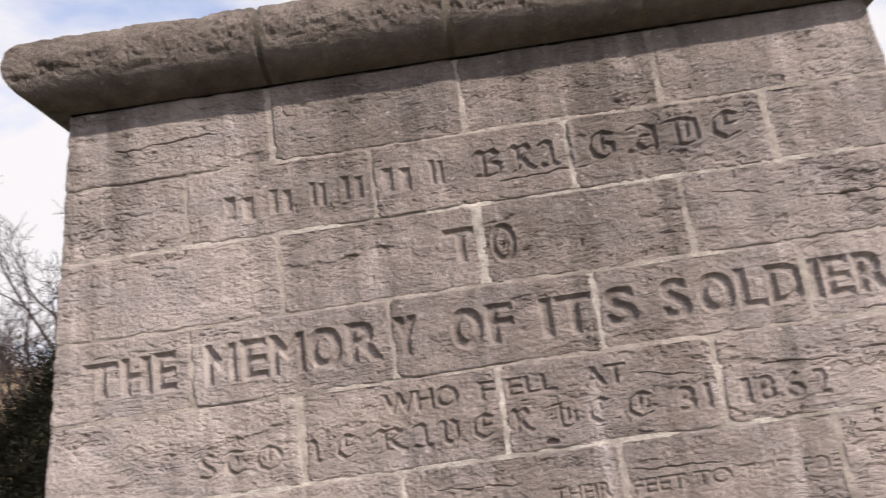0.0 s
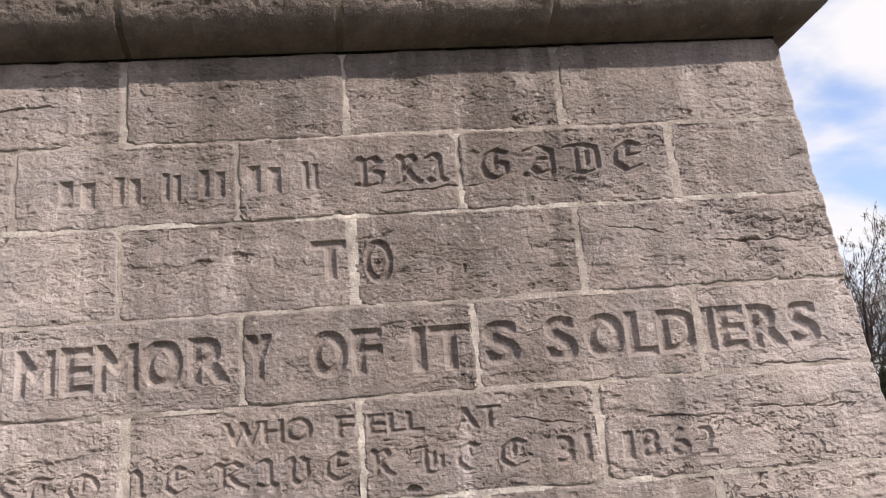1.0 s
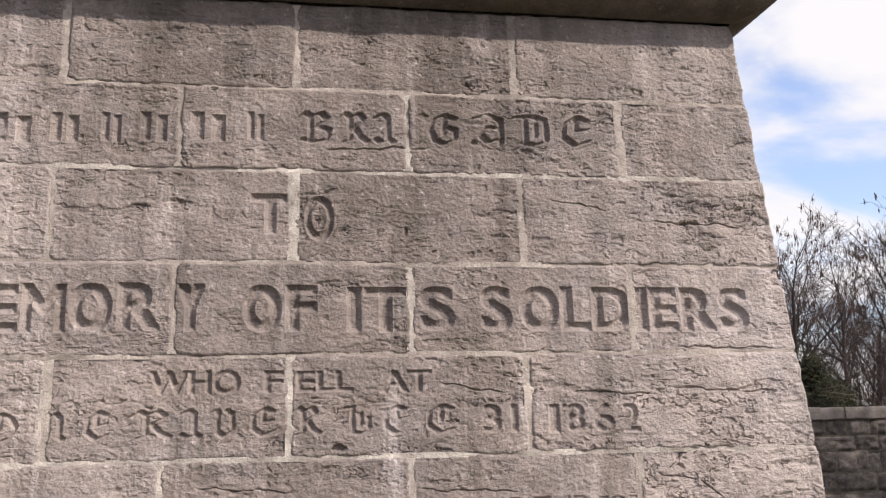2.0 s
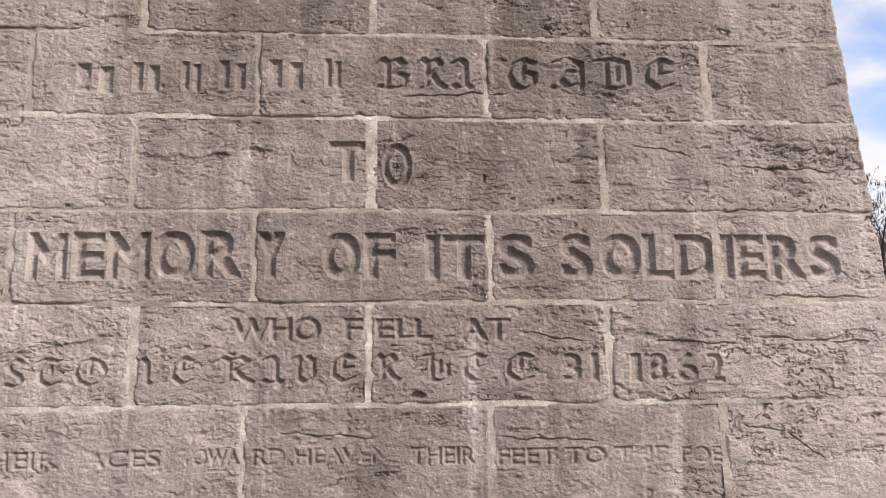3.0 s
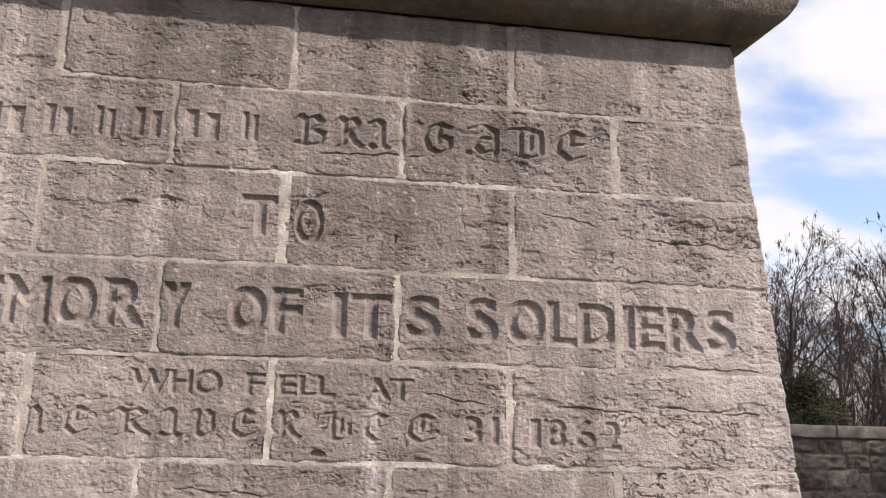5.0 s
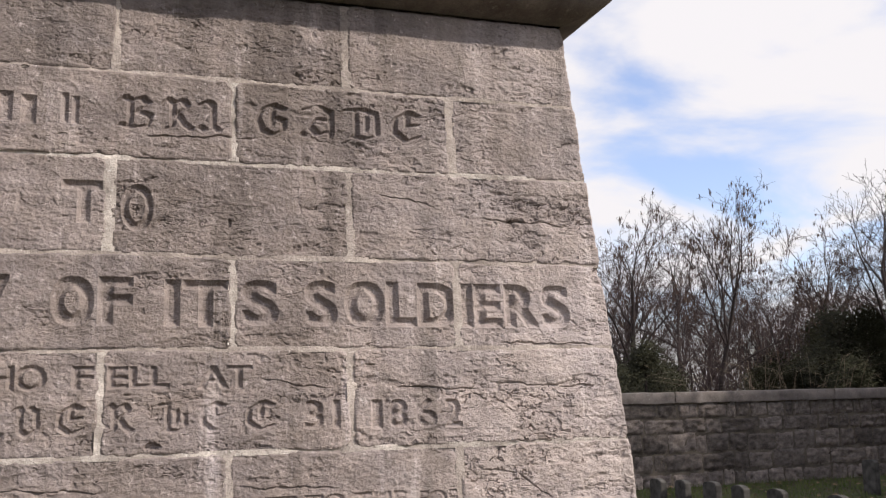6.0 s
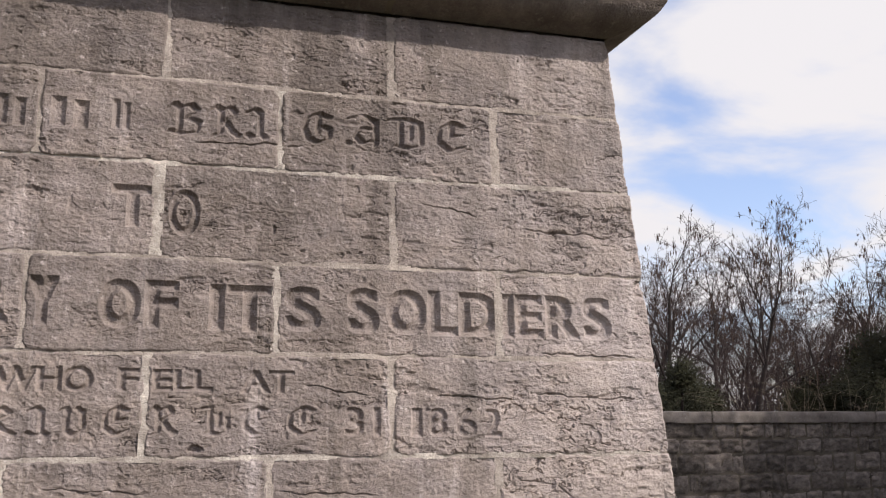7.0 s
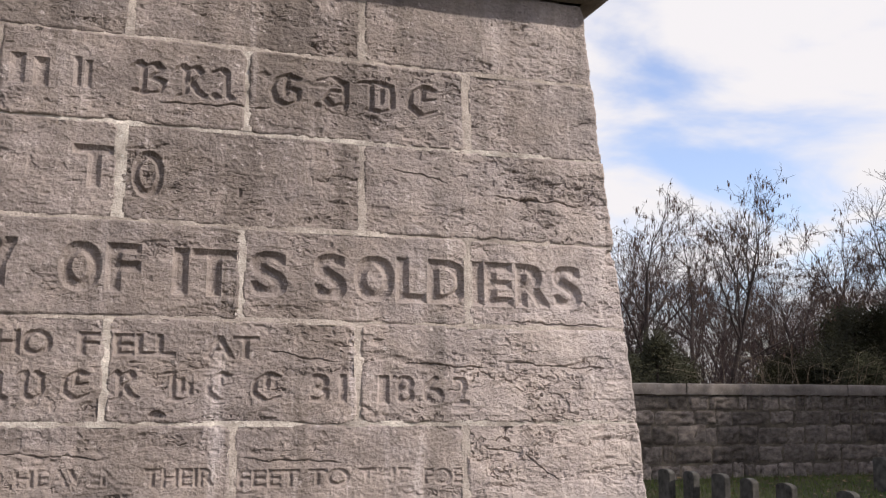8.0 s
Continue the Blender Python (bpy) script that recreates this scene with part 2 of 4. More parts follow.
def weathered(x, z, seed, rough=1.0):
    """Relief of a weathered, thinly bedded limestone face, in metres, outwards."""
    relief = 0.004 * fbm(x * 7, z * 10, seed, 3) + 0.0024 * fbm(x * 26, z * 36, seed + 11, 3, 0.6) + 0.0021 * fbm(x * 85, z * 110, seed + 15, 2)
    where = smooth01(fbm(x * 3.4, z * 10, seed + 41, 4, 0.66), 0.1, 0.3)
    flake, crack = plates(x, z, seed + 100, 0.06, 0.03)
    small, slit = plates(x + 3.3, z, seed + 130, 0.026, 0.014)
    thin = smooth01(fbm(x * 6, z * 13, seed + 51, 4, 0.66), 0.1, 0.3)
    pits = smooth01(fbm(x * 42, z * 62, seed + 71, 2), 0.34, 0.55) * smooth01(fbm(x * 4, z * 6, seed + 75, 3), -0.15, 0.25)
    return relief - rough * (where * (0.0046 * flake + 0.0075 * crack) + thin * (0.0028 * small + 0.0042 * slit) + 0.0036 * pits)


BATTER = 0.085
FACE_TOP = 2.872
HALF_TOP = 1.4395
CENTRE_Y = HALF_TOP + BATTER * FACE_TOP


def half_at(z):
    return HALF_TOP + BATTER * (FACE_TOP - z)


# ---- the inscription ----
CARVE_STEP = 0.002
CARVE_X0, CARVE_Z0 = -1.55, 1.25
CARVE = np.zeros((int(1.32 / CARVE_STEP), int(3.1 / CARVE_STEP)))
ZONE = np.zeros_like(CARVE)


def stamp(tri_xz, depth, layer):
    """Fills triangles into the carving's depth layer."""
    for tri in tri_xz:
        c = (tri - (CARVE_X0, CARVE_Z0)) / CARVE_STEP
        lo, hi = np.floor(c.min(0)).astype(int), np.ceil(c.max(0)).astype(int) + 1
        lo = np.maximum(lo, 0)
        hi = np.minimum(hi, (layer.shape[1], layer.shape[0]))
        if (hi <= lo).any():
            continue
        gx, gz = np.meshgrid(np.arange(lo[0], hi[0]), np.arange(lo[1], hi[1]))
        (ax, az), (bx, bz), (cx, cz) = c
        d = (bz - cz) * (ax - cx) + (cx - bx) * (az - cz)
        if abs(d) < 1e-9:
            continue
        u = ((bz - cz) * (gx - cx) + (cx - bx) * (gz - cz)) / d
        v = ((cz - az) * (gx - cx) + (ax - cx) * (gz - cz)) / d
        inside = (u >= -0.01) & (v >= -0.01) & (u + v <= 1.01)
        part_of = layer[lo[1]:hi[1], lo[0]:hi[0]]
        part_of[inside] = np.maximum(part_of[inside], depth)


def letters(text, x0, x1, z0, z1, weight):
    """Triangles of a word, stretched to its place on the stone."""
    data = bpy.data.curves.new("word", "FONT")
    data.body, data.size, data.offset, data.resolution_u = text, 1.0, weight, 6
    ob = new("word", data)
    me = ob.to_mesh()
    me.calc_loop_triangles()
    co = np.array([v.co[:2] for v in me.vertices])
    tri = np.array([t.vertices[:] for t in me.loop_triangles])
    ob.to_mesh_clear()
    bpy.data.objects.remove(ob)
    bpy.data.curves.remove(data)
    lo, hi = co.min(0), co.max(0)
    co = (co - lo) / (hi - lo) * (x1 - x0, z1 - z0) + (x0, z0)
    return co[tri]


def soften(a, times):
    for _ in range(times):
        a = (np.roll(a, 1, 0) + np.roll(a, -1, 0) + 2 * a) / 4
        a = (np.roll(a, 1, 1) + np.roll(a, -1, 1) + 2 * a) / 4
    return a


# broad-pen strokes of the black letter, each in a unit box
BLACK = {
    "B": ["0,.82 .16,.97 .34,.86 .34,.12", ".34,.86 .66,.97 .86,.76 .52,.55", ".52,.55 .92,.4 .84,.1 .45,.02 .05,.1"],
    "R": ["0,.82 .16,.97 .34,.86 .34,.1 .1,.02", ".34,.84 .68,.97 .86,.76 .48,.52", ".5,.52 .72,.2 1,.03"],
    "I": [".02,.84 .4,.97 .62,.84 .62,.16 .9,.02", ".62,.1 .3,.02 .05,.14"],
    "G": [".95,.84 .55,.98 .2,.82 .06,.5 .2,.16 .55,.02 .92,.2 .92,.48 .62,.56", ".55,.9 .55,.35"],
    "A": [".05,.86 .4,.99 .82,.84 .82,.04", ".82,.56 .42,.6 .24,.34 .45,.1 .8,.22", "0,.12 .14,.02 .25,.12"],
    "D": ["0,.92 .5,.98 .86,.86 .88,.14 .55,.02 .2,.1", ".32,.9 .32,.12", ".6,.78 .6,.3"],
    "E": [".92,.84 .55,.98 .16,.74 .12,.3 .5,.02 .92,.18", ".52,.9 .52,.5 .88,.56"],
    "C": [".95,.84 .55,.98 .16,.74 .12,.3 .5,.02 .95,.18", ".55,.9 .55,.45"],
    "S": [".92,.86 .5,.99 .14,.8 .3,.58 .76,.42 .88,.18 .5,.01 .05,.12"],
    "T": ["0,.86 .35,.98 .95,.9", ".42,.92 .14,.6 .2,.2 .55,.02 .95,.16", ".62,.72 .62,.4"],
    "O": [".5,.98 .2,.84 .05,.5 .2,.16 .5,.02 .8,.16 .95,.5 .8,.84 .5,.98", ".5,.86 .5,.42"],
    "N": ["0,.86 .16,.97 .3,.86 .3,.06", ".3,.78 .62,.97 .82,.8 .82,.16 1,.03"],
    "V": ["0,.88 .2,.97 .3,.84 .24,.2 .52,.02 .9,.26 .88,.8 .62,.97"],
}


def pen(letter, x0, x1, z0, z1):
    """Triangles of one black letter, drawn with a broad nib."""
    w, h = x1 - x0, z1 - z0
    nib = np.array((0.1, 0.07)) * h
    thin = np.array((-0.03, 0.04)) * h
    tris = []
    for stroke in BLACK[letter]:
        pts = [np.array([float(c) for c in p.split(",")]) * (w, h) + (x0, z0) for p in stroke.split()]
        for a, b in zip(pts, pts[1:]):
            for edge in (nib, thin):
                q = np.array([a - edge, a + edge, b + edge, b - edge])
                tris += [q[[0, 1, 2]], q[[0, 2, 3]]]
            for c in (a, b):
                q = np.array([c - nib, c - thin, c + nib, c + thin])
                tris += [q[[0, 1, 2]], q[[0, 2, 3]]]
    return np.array(tris)


def carve_line(rows, depth, vee, wear, seed, fat=(0, 0), black=False):
    layer = np.zeros_like(CARVE)
    for text, x0, x1, z0, z1 in rows:
        if text == "#":
            # a worn name: two plain upright bars for each letter
            w, h = x1 - x0, z1 - z0
            for a, c, low, top in ((0.06, 0.4, 0.04, 0.98), (0.6, 0.94, 0.0, 0.9)):
                q = np.array([(x0 + a * w, z0 + low * h), (x0 + c * w, z0 + low * h), (x0 + c * w, z0 + top * h), (x0 + a * w, z0 + top * h)])
                stamp(np.array([q[[0, 1, 2]], q[[0, 2, 3]]]), 1.0, layer)
        elif black and text in BLACK:
            stamp(pen(text, x0, x1, z0, z1), 1.0, layer)
        else:
            gx, gz = fat[0] * CARVE_STEP, fat[1] * CARVE_STEP
            if text == "I":
                x0, x1 = (x0 + x1) / 2 - 0.09 * (z1 - z0) - gx, (x0 + x1) / 2 + 0.09 * (z1 - z0) + gx
            word = np.zeros_like(CARVE)
            stamp(letters(text, x0 + gx, x1 - gx, z0 + gz, z1 - gz, 0.0), 1.0, word)
            for k in range(fat[0]):
                word = np.maximum.reduce([word, np.roll(word, 1, 1), np.roll(word, -1, 1)])
            for k in range(fat[1]):
                word = np.maximum.reduce([word, np.roll(word, 1, 0), np.roll(word, -1, 0)])
            layer = np.maximum(layer, word)
    # a v-shaped cut: deepest along the middle of each stroke
    core = layer.copy()
    cut = np.zeros_like(layer)
    for k in range(vee):
        cut += core
        n4 = np.minimum.reduce([np.roll(core, 1, 0), np.roll(core, -1, 0), np.roll(core, 1, 1), np.roll(core, -1, 1)])
        core = np.minimum(core, n4)
    cut = (cut / vee) ** 0.65
    global ZONE
    ZONE = np.maximum(ZONE, np.clip(soften(layer, 14) * 3, 0, 1))
    gz, gx = np.mgrid[0:layer.shape[0], 0:layer.shape[1]] * CARVE_STEP
    gone = smooth01(fbm(gx * 7, gz * 10, seed, 4, 0.6), 0.75 - wear, 1.05 - wear)
    CARVE[:] = np.maximum(CARVE, depth * cut * (1 - 0.85 * gone))


NAME_LINE = [
    ('#', -0.906, -0.788, 2.378, 2.47),
    ('#', -0.744, -0.657, 2.383, 2.476),
    ('#', -0.6, -0.537, 2.388, 2.481),
    ('#', -0.492, -0.403, 2.392, 2.486),
    ('#', -0.347, -0.233, 2.398, 2.492),
    ('#', -0.176, -0.121, 2.403, 2.498),
]
BRIGADE_LINE = [
    ('B', -0.017, 0.082, 2.404, 2.503),
    ('R', 0.108, 0.192, 2.406, 2.505),
    ('I', 0.211, 0.281, 2.407, 2.506),
    ('G', 0.382, 0.475, 2.409, 2.51),
    ('A', 0.521, 0.635, 2.411, 2.513),
    ('D', 0.656, 0.778, 2.413, 2.515),
    ('E', 0.807, 0.912, 2.415, 2.517),
]
TO_LINE = [
    ('T', -0.16, -0.045, 2.114, 2.237),
    ('O', -0.001, 0.086, 2.095, 2.233),
]
MEMORY_LINE = [
    ('T', -1.416, -1.297, 1.829, 1.95),
    ('H', -1.289, -1.186, 1.825, 1.952),
    ('E', -1.177, -1.099, 1.824, 1.956),
    ('M', -1.002, -0.895, 1.82, 1.955),
    ('E', -0.88, -0.79, 1.821, 1.957),
    ('M', -0.781, -0.663, 1.822, 1.959),
    ('O', -0.655, -0.539, 1.824, 1.961),
    ('R', -0.525, -0.407, 1.825, 1.963),
    ('Y', -0.361, -0.286, 1.823, 1.96),
    ('O', -0.177, -0.067, 1.821, 1.957),
    ('F', -0.055, 0.036, 1.822, 1.959),
    ('I', 0.119, 0.169, 1.821, 1.951),
    ('T', 0.174, 0.3, 1.819, 1.952),
    ('S', 0.339, 0.444, 1.823, 1.955),
]
SOLDIERS_LINE = [
    ('S', 0.525, 0.621, 1.82, 1.956),
    ('O', 0.645, 0.767, 1.82, 1.956),
    ('L', 0.773, 0.867, 1.819, 1.955),
    ('D', 0.873, 1.0, 1.819, 1.955),
    ('I', 1.01, 1.053, 1.818, 1.954),
    ('E', 1.06, 1.15, 1.818, 1.954),
    ('R', 1.161, 1.273, 1.818, 1.954),
    ('S', 1.288, 1.387, 1.817, 1.954),
]
WHO_LINE = [
    ('WHO', -0.429, -0.179, 1.644, 1.712),
    ('F', -0.115, -0.06, 1.646, 1.709),
    ('ELL', -0.022, 0.141, 1.647, 1.707),
    ('AT', 0.218, 0.368, 1.642, 1.707),
]
STONE_LINE = [
    ('S', -1.043, -0.989, 1.522, 1.599),
    ('T', -0.959, -0.893, 1.523, 1.6),
    ('O', -0.86, -0.766, 1.523, 1.6),
    ('N', -0.71, -0.648, 1.524, 1.601),
    ('E', -0.597, -0.53, 1.524, 1.602),
    ('R', -0.468, -0.367, 1.525, 1.602),
    ('I', -0.342, -0.278, 1.525, 1.603),
    ('V', -0.257, -0.191, 1.525, 1.603),
    ('E', -0.153, -0.078, 1.526, 1.604),
    ('R', -0.027, 0.045, 1.526, 1.605),
]
DATE_LINE = [
    ('D', 0.111, 0.194, 1.525, 1.605),
    ('E', 0.223, 0.298, 1.524, 1.604),
    ('C', 0.347, 0.433, 1.522, 1.604),
    ('31', 0.516, 0.622, 1.521, 1.603),
    ('1', 0.716, 0.748, 1.518, 1.601),
    ('8', 0.768, 0.826, 1.518, 1.601),
    ('6', 0.853, 0.918, 1.517, 1.601),
    ('2', 0.945, 0.997, 1.516, 1.6),
]
FOE_LINE = [
    ('THEIR FACES', -1.13, -0.611, 1.301, 1.349),
    ('TOWA', -0.557, -0.399, 1.304, 1.349),
    ('RD HEAVEN', -0.365, 0.014, 1.301, 1.347),
    ('THEIR', 0.074, 0.256, 1.295, 1.344),
    ('FEET TO THE', 0.32, 0.813, 1.289, 1.338),
    ('FOE', 0.853, 0.974, 1.286, 1.333),
]

carve_line(NAME_LINE, 0.013, 7, 0.5, 301)
carve_line(BRIGADE_LINE, 0.014, 5, 0.4, 302, (0, 0), True)
carve_line(TO_LINE[:1], 0.0135, 6, 0.02, 303, (4, 3))
carve_line(TO_LINE[1:], 0.0135, 5, 0.02, 303, (2, 2))
carve_line([row for row in MEMORY_LINE + SOLDIERS_LINE if row[0] != "M"], 0.0155, 7, 0.1, 304, (5, 3))
carve_line([row for row in MEMORY_LINE if row[0] == "M"], 0.0155, 6, 0.1, 304, (3, 3))
carve_line(WHO_LINE, 0.0105, 4, 0.1, 305, (2, 1))
carve_line(STONE_LINE + DATE_LINE, 0.0105, 4, 0.52, 306, (2, 1), True)
carve_line(FOE_LINE, 0.007, 3, 0.64, 307, (1, 1))

# single cracks (from, to) and holes (x, z, half width, half height, depth) that stand out
CRACKS = [
    (0.751, 2.242, 0.945, 2.199), (1.079, 2.168, 1.406, 2.157), (1.126, 1.768, 1.5, 1.766), 
    (0.394, 2.394, 0.049, 2.382), (0.773, 1.64, 1.064, 1.625), (1.099, 1.642, 1.485, 1.63),
    (0.388, 1.67, 0.604, 1.632), (1.164, 1.37, 1.287, 1.29),
    (1.04, 1.39, 1.17, 1.37), (0.32, 1.37, 0.62, 1.35), (-0.3, 1.39, -0.02, 1.37), (-1.3, 2.7, -0.9, 2.72),
]
HOLES = [(0.098, 1.487, 0.026, 0.012, 0.016), (0.303, 2.127, 0.006, 0.016, 0.008), (-0.275, 2.568, 0.012, 0.006, 0.01),
         (-0.903, 2.036, 0.008, 0.007, 0.009), (1.505, 2.0, 0.03, 0.022, 0.02), (-1.05, 2.325, 0.025, 0.014, 0.007), (0.69, 2.56, 0.03, 0.01, 0.006)]


def scars(x, z):
    """Depth of the single cracks and holes."""
    d = np.zeros_like(x)
    for k, (x0, z0, x1, z1) in enumerate(CRACKS):
        if x.max() < min(x0, x1) or x.min() > max(x0, x1) or z.max() < min(z0, z1) - 0.03 or z.min() > max(z0, z1) + 0.03:
            continue
        t = (x - x0) / (x1 - x0)
        off = z - (z0 + (z1 - z0) * t) - 0.011 * fbm(x * 22, x * 0 + k, 820 + k, 4, 0.6)
        ends = smooth01(t, 0.0, 0.12) * (1 - smooth01(t, 0.88, 1.0))
        wide = 0.0035 + 0.0025 * fbm(x * 30, x * 0 + k, 850 + k, 2)
        d = np.maximum(d, 0.0085 * np.clip(1 - np.abs(off) / np.maximum(wide, 0.001), 0, 1) ** 0.7 * ends)
        d = np.maximum(d, 0.0022 * smooth01(-off, 0.03, 0.0) * (off < 0) * ends)
    for x0, z0, w, h, deep in HOLES:
        r = np.hypot((x - x0) / w, (z - z0) / h) + 0.45 * fbm(x * 60, z * 60, 880, 3)
        d = np.maximum(d, deep * smooth01(-r, -1.0, -0.5))
    return d


def carved(x, z, CARVE):
    gx, gz = (x - CARVE_X0) / CARVE_STEP, (z - CARVE_Z0) / CARVE_STEP
    i, j = np.floor(gx).astype(int), np.floor(gz).astype(int)
    ok = (i >= 0) & (j >= 0) & (i < CARVE.shape[1] - 1) & (j < CARVE.shape[0] - 1)
    i, j = np.where(ok, i, 0), np.where(ok, j, 0)
    fx, fz = gx - i, gz - j
    v = (CARVE[j, i] * (1 - fx) + CARVE[j, i + 1] * fx) * (1 - fz) + (CARVE[j + 1, i] * (1 - fx) + CARVE[j + 1, i + 1] * fx) * fz
    return np.where(ok, v, 0)


# ---- the monument ----
monument = tagged(empty("stone_monument"), "square battered monument of weathered grey limestone blocks, carved inscription", "monument")


def grid_faces(nx, nz, base=0):
    i, j = np.meshgrid(np.arange(nx - 1), np.arange(nz - 1))
    a = (base + j * nx + i).ravel()
    return np.stack([a, a + 1, a + nx + 1, a + nx], 1)


def raw_mesh(name, verts, quads, mat, smooth=True):
    me = bpy.data.meshes.new(name)
    me.vertices.add(len(verts))
    me.vertices.foreach_set("co", np.asarray(verts, dtype=np.float32).ravel())
    me.loops.add(4 * len(quads))
    me.loops.foreach_set("vertex_index", np.asarray(quads, dtype=np.int32).ravel())
    me.polygons.add(len(quads))
    me.polygons.foreach_set("loop_start", np.arange(0, 4 * len(quads), 4, dtype=np.int32))
    me.polygons.foreach_set("use_smooth", np.full(len(quads), smooth, dtype=bool))
    me.materials.append(mat)
    me.update(calc_edges=True)
    me.validate()
    return me


rngs = random.Random(77)


def stone_block(x0, x1, z0, z1, seed, step, inscribed, ends=(False, False), rough=1.0, depth=0.12, side=0):
    """One ashlar block of a battered face. ends: whether its left or right end is the monument's corner."""
    nx, nz = max(int((x1 - x0) / step), 4) + 1, max(int((z1 - z0) / step), 4) + 1
    u, v = np.meshgrid(np.linspace(0, 1, nx), np.linspace(0, 1, nz))
    z = z0 + (z1 - z0) * v
    left = np.full_like(z, x0) if not ends[0] else -half_at(z)
    right = np.full_like(z, x1) if not ends[1] else half_at(z)
    x = left + (right - left) * u
    # uneven outline
    wob = 0.003 if True in ends else 0.0055
    edge_l, edge_r = np.clip(1 - u * (x1 - x0) / 0.05, 0, 1), np.clip(1 - (1 - u) * (x1 - x0) / 0.05, 0, 1)
    x = x + (edge_l + edge_r) * wob * fbm(z * 26 + seed, z * 0 + 3.3 * seed, seed + 5, 3)
    chip = np.clip(fbm(z * 22 + 2.0 * seed, z * 0, seed + 9, 4, 0.6) - 0.15, 0, 1) * 0.011
    if ends[0]:
        x = x + edge_l * chip
    if ends[1]:
        x = x - edge_r * chip
    edge_b, edge_t = np.clip(1 - v * (z1 - z0) / 0.04, 0, 1), np.clip(1 - (1 - v) * (z1 - z0) / 0.04, 0, 1)
    zz = z + (edge_b + edge_t) * 0.0042 * fbm(x * 17, z * 0 + seed, seed + 7, 4, 0.6)
    # worn corners, where the mortar flares out
    for worn, near_x, inner in ((edge_b, u * (x1 - x0), ends[0]), (edge_b, (1 - u) * (x1 - x0), ends[1]), (edge_t, u * (x1 - x0), ends[0]), (edge_t, (1 - u) * (x1 - x0), ends[1])):
        amount = 0.0 if inner else rngs.random() * 0.011
        zz = zz + (1 if worn is edge_b else -1) * worn * np.clip(1 - near_x / (0.02 + 2 * amount), 0, 1) ** 2 * amount
    # rounded, chipped arris
    rad = 0.02
    dx = np.minimum(u, 1 - u) * (x1 - x0)
    dz = np.minimum(v, 1 - v) * (z1 - z0)
    qx, qz = np.clip(rad - dx, 0, rad), np.clip(rad - dz, 0, rad)
    de = rad - np.hypot(qx, qz)
    de = np.minimum(de, np.minimum(dx, dz)) - 0.006 * np.clip(fbm(x * 24, z * 30, seed + 13, 3), 0, 1)
    arris = np.clip(1 - de / 0.008, 0, 1.6) ** 2 * 0.004
    keep = 1 - 0.62 * carved(x, z, ZONE) if inscribed else 1.0
    h = weathered(x + 3.7 * seed, z, 100 + side * 37, rough * keep) + 0.0025 * math.sin(seed * 7.7) - arris
    if inscribed:
        h = h - carved(x, z, CARVE) - scars(x, z)
    y = BATTER * zz - h
    front = np.stack([x, y, zz], -1).reshape(-1, 3)
    quads = [grid_faces(nx, nz)]
    ring = np.concatenate([np.arange(nx), np.arange(1, nz) * nx + nx - 1, (nz - 1) * nx + np.arange(nx - 2, -1, -1), np.arange(nz - 2, 0, -1) * nx])
    back = front[ring].copy()
    back[:, 1] = BATTER * back[:, 2] + depth
    a = np.arange(len(ring))
    b = (a + 1) % len(ring)
    base = len(front)
    quads.append(np.stack([ring[b], ring[a], base + a, base + b], 1))
    me = raw_mesh("stone_block", np.concatenate([front, back]), np.concatenate(quads), LIMESTONE, step > 0.01)
    ob = new("stone_block", me)
    ob.parent = monument
    if side:
        ob.matrix_world = Matrix.Translation((0, CENTRE_Y, 0)) @ pose(0, 0, 0, 0, 0, 90 * side) @ Matrix.Translation((0, -CENTRE_Y, 0))
    return ob


# course lines from the cornice down, and the vertical joints of each course
COURSES = [
    (2.577, 2.872, (-0.712, -0.028, 0.668)),
    (2.312, 2.577, (-1.031, -0.372, 0.315, 1.009)),
    (2.025, 2.312, (-0.722, -0.034, 0.668)),
    (1.753, 2.025, (-1.050, -0.372, 0.313, 1.003)),
    (1.462, 1.753, (-0.700, -0.040, 0.660)),
    (1.165, 1.462, (-1.060, -0.393, 0.302, 0.985)),
    (0.86, 1.165, (-0.72, -0.03, 0.67)),
    (0.56, 0.86, (-1.06, -0.38, 0.31, 1.0)),
    (0.27, 0.56, (-0.72, -0.03, 0.67)),
    (-0.05, 0.27, (-1.06, -0.38, 0.31, 1.0)),
]
WIDE = {(2, -0.034): 0.018, (1, 0.315): 0.013, (0, -0.712): 0.016, (0, 0.668): 0.014, (4, -0.700): 0.013, (4, 0.660): 0.013, (1, 1.009): 0.013}
REPOINTED = ((2, -0.034), (1, 0.315), (4, -0.040), (5, -0.393), (3, 0.313))
BED = 0.0045
for side in range(4):
    for k, (z0, z1, joints) in enumerate(COURSES):
        outer = half_at((z0 + z1) / 2)
        cuts = [-outer, *joints, outer]
        for i in range(len(cuts) - 1):
            gap_l = WIDE.get((k, cuts[i]), 0.009) / 2 if i else 0
            gap_r = WIDE.get((k, cuts[i + 1]), 0.009) / 2 if i < len(cuts) - 2 else 0
            front = side == 0 and z1 > 1.0
            ends = (i == 0, i == len(cuts) - 2)
            if side % 2 == 1:
                ends = (False, False)
            x0 = cuts[i] + gap_l
            x1 = cuts[i + 1] - gap_r
            if side % 2 == 1 and i == 0:
                x0 += 0.33
            if side % 2 == 1 and i == len(cuts) - 2:
                x1 -= 0.33
            stone_block(x0, x1, z0 + BED / 2, z1 - BED / 2, 1 + k * 7 + i, (0.0025 if k < 6 else 0.006) if front else 0.03, front and k < 6, ends,
                        1.15 if i == len(cuts) - 2 else 1.0, 0.33 if True in ends else 0.12, side)


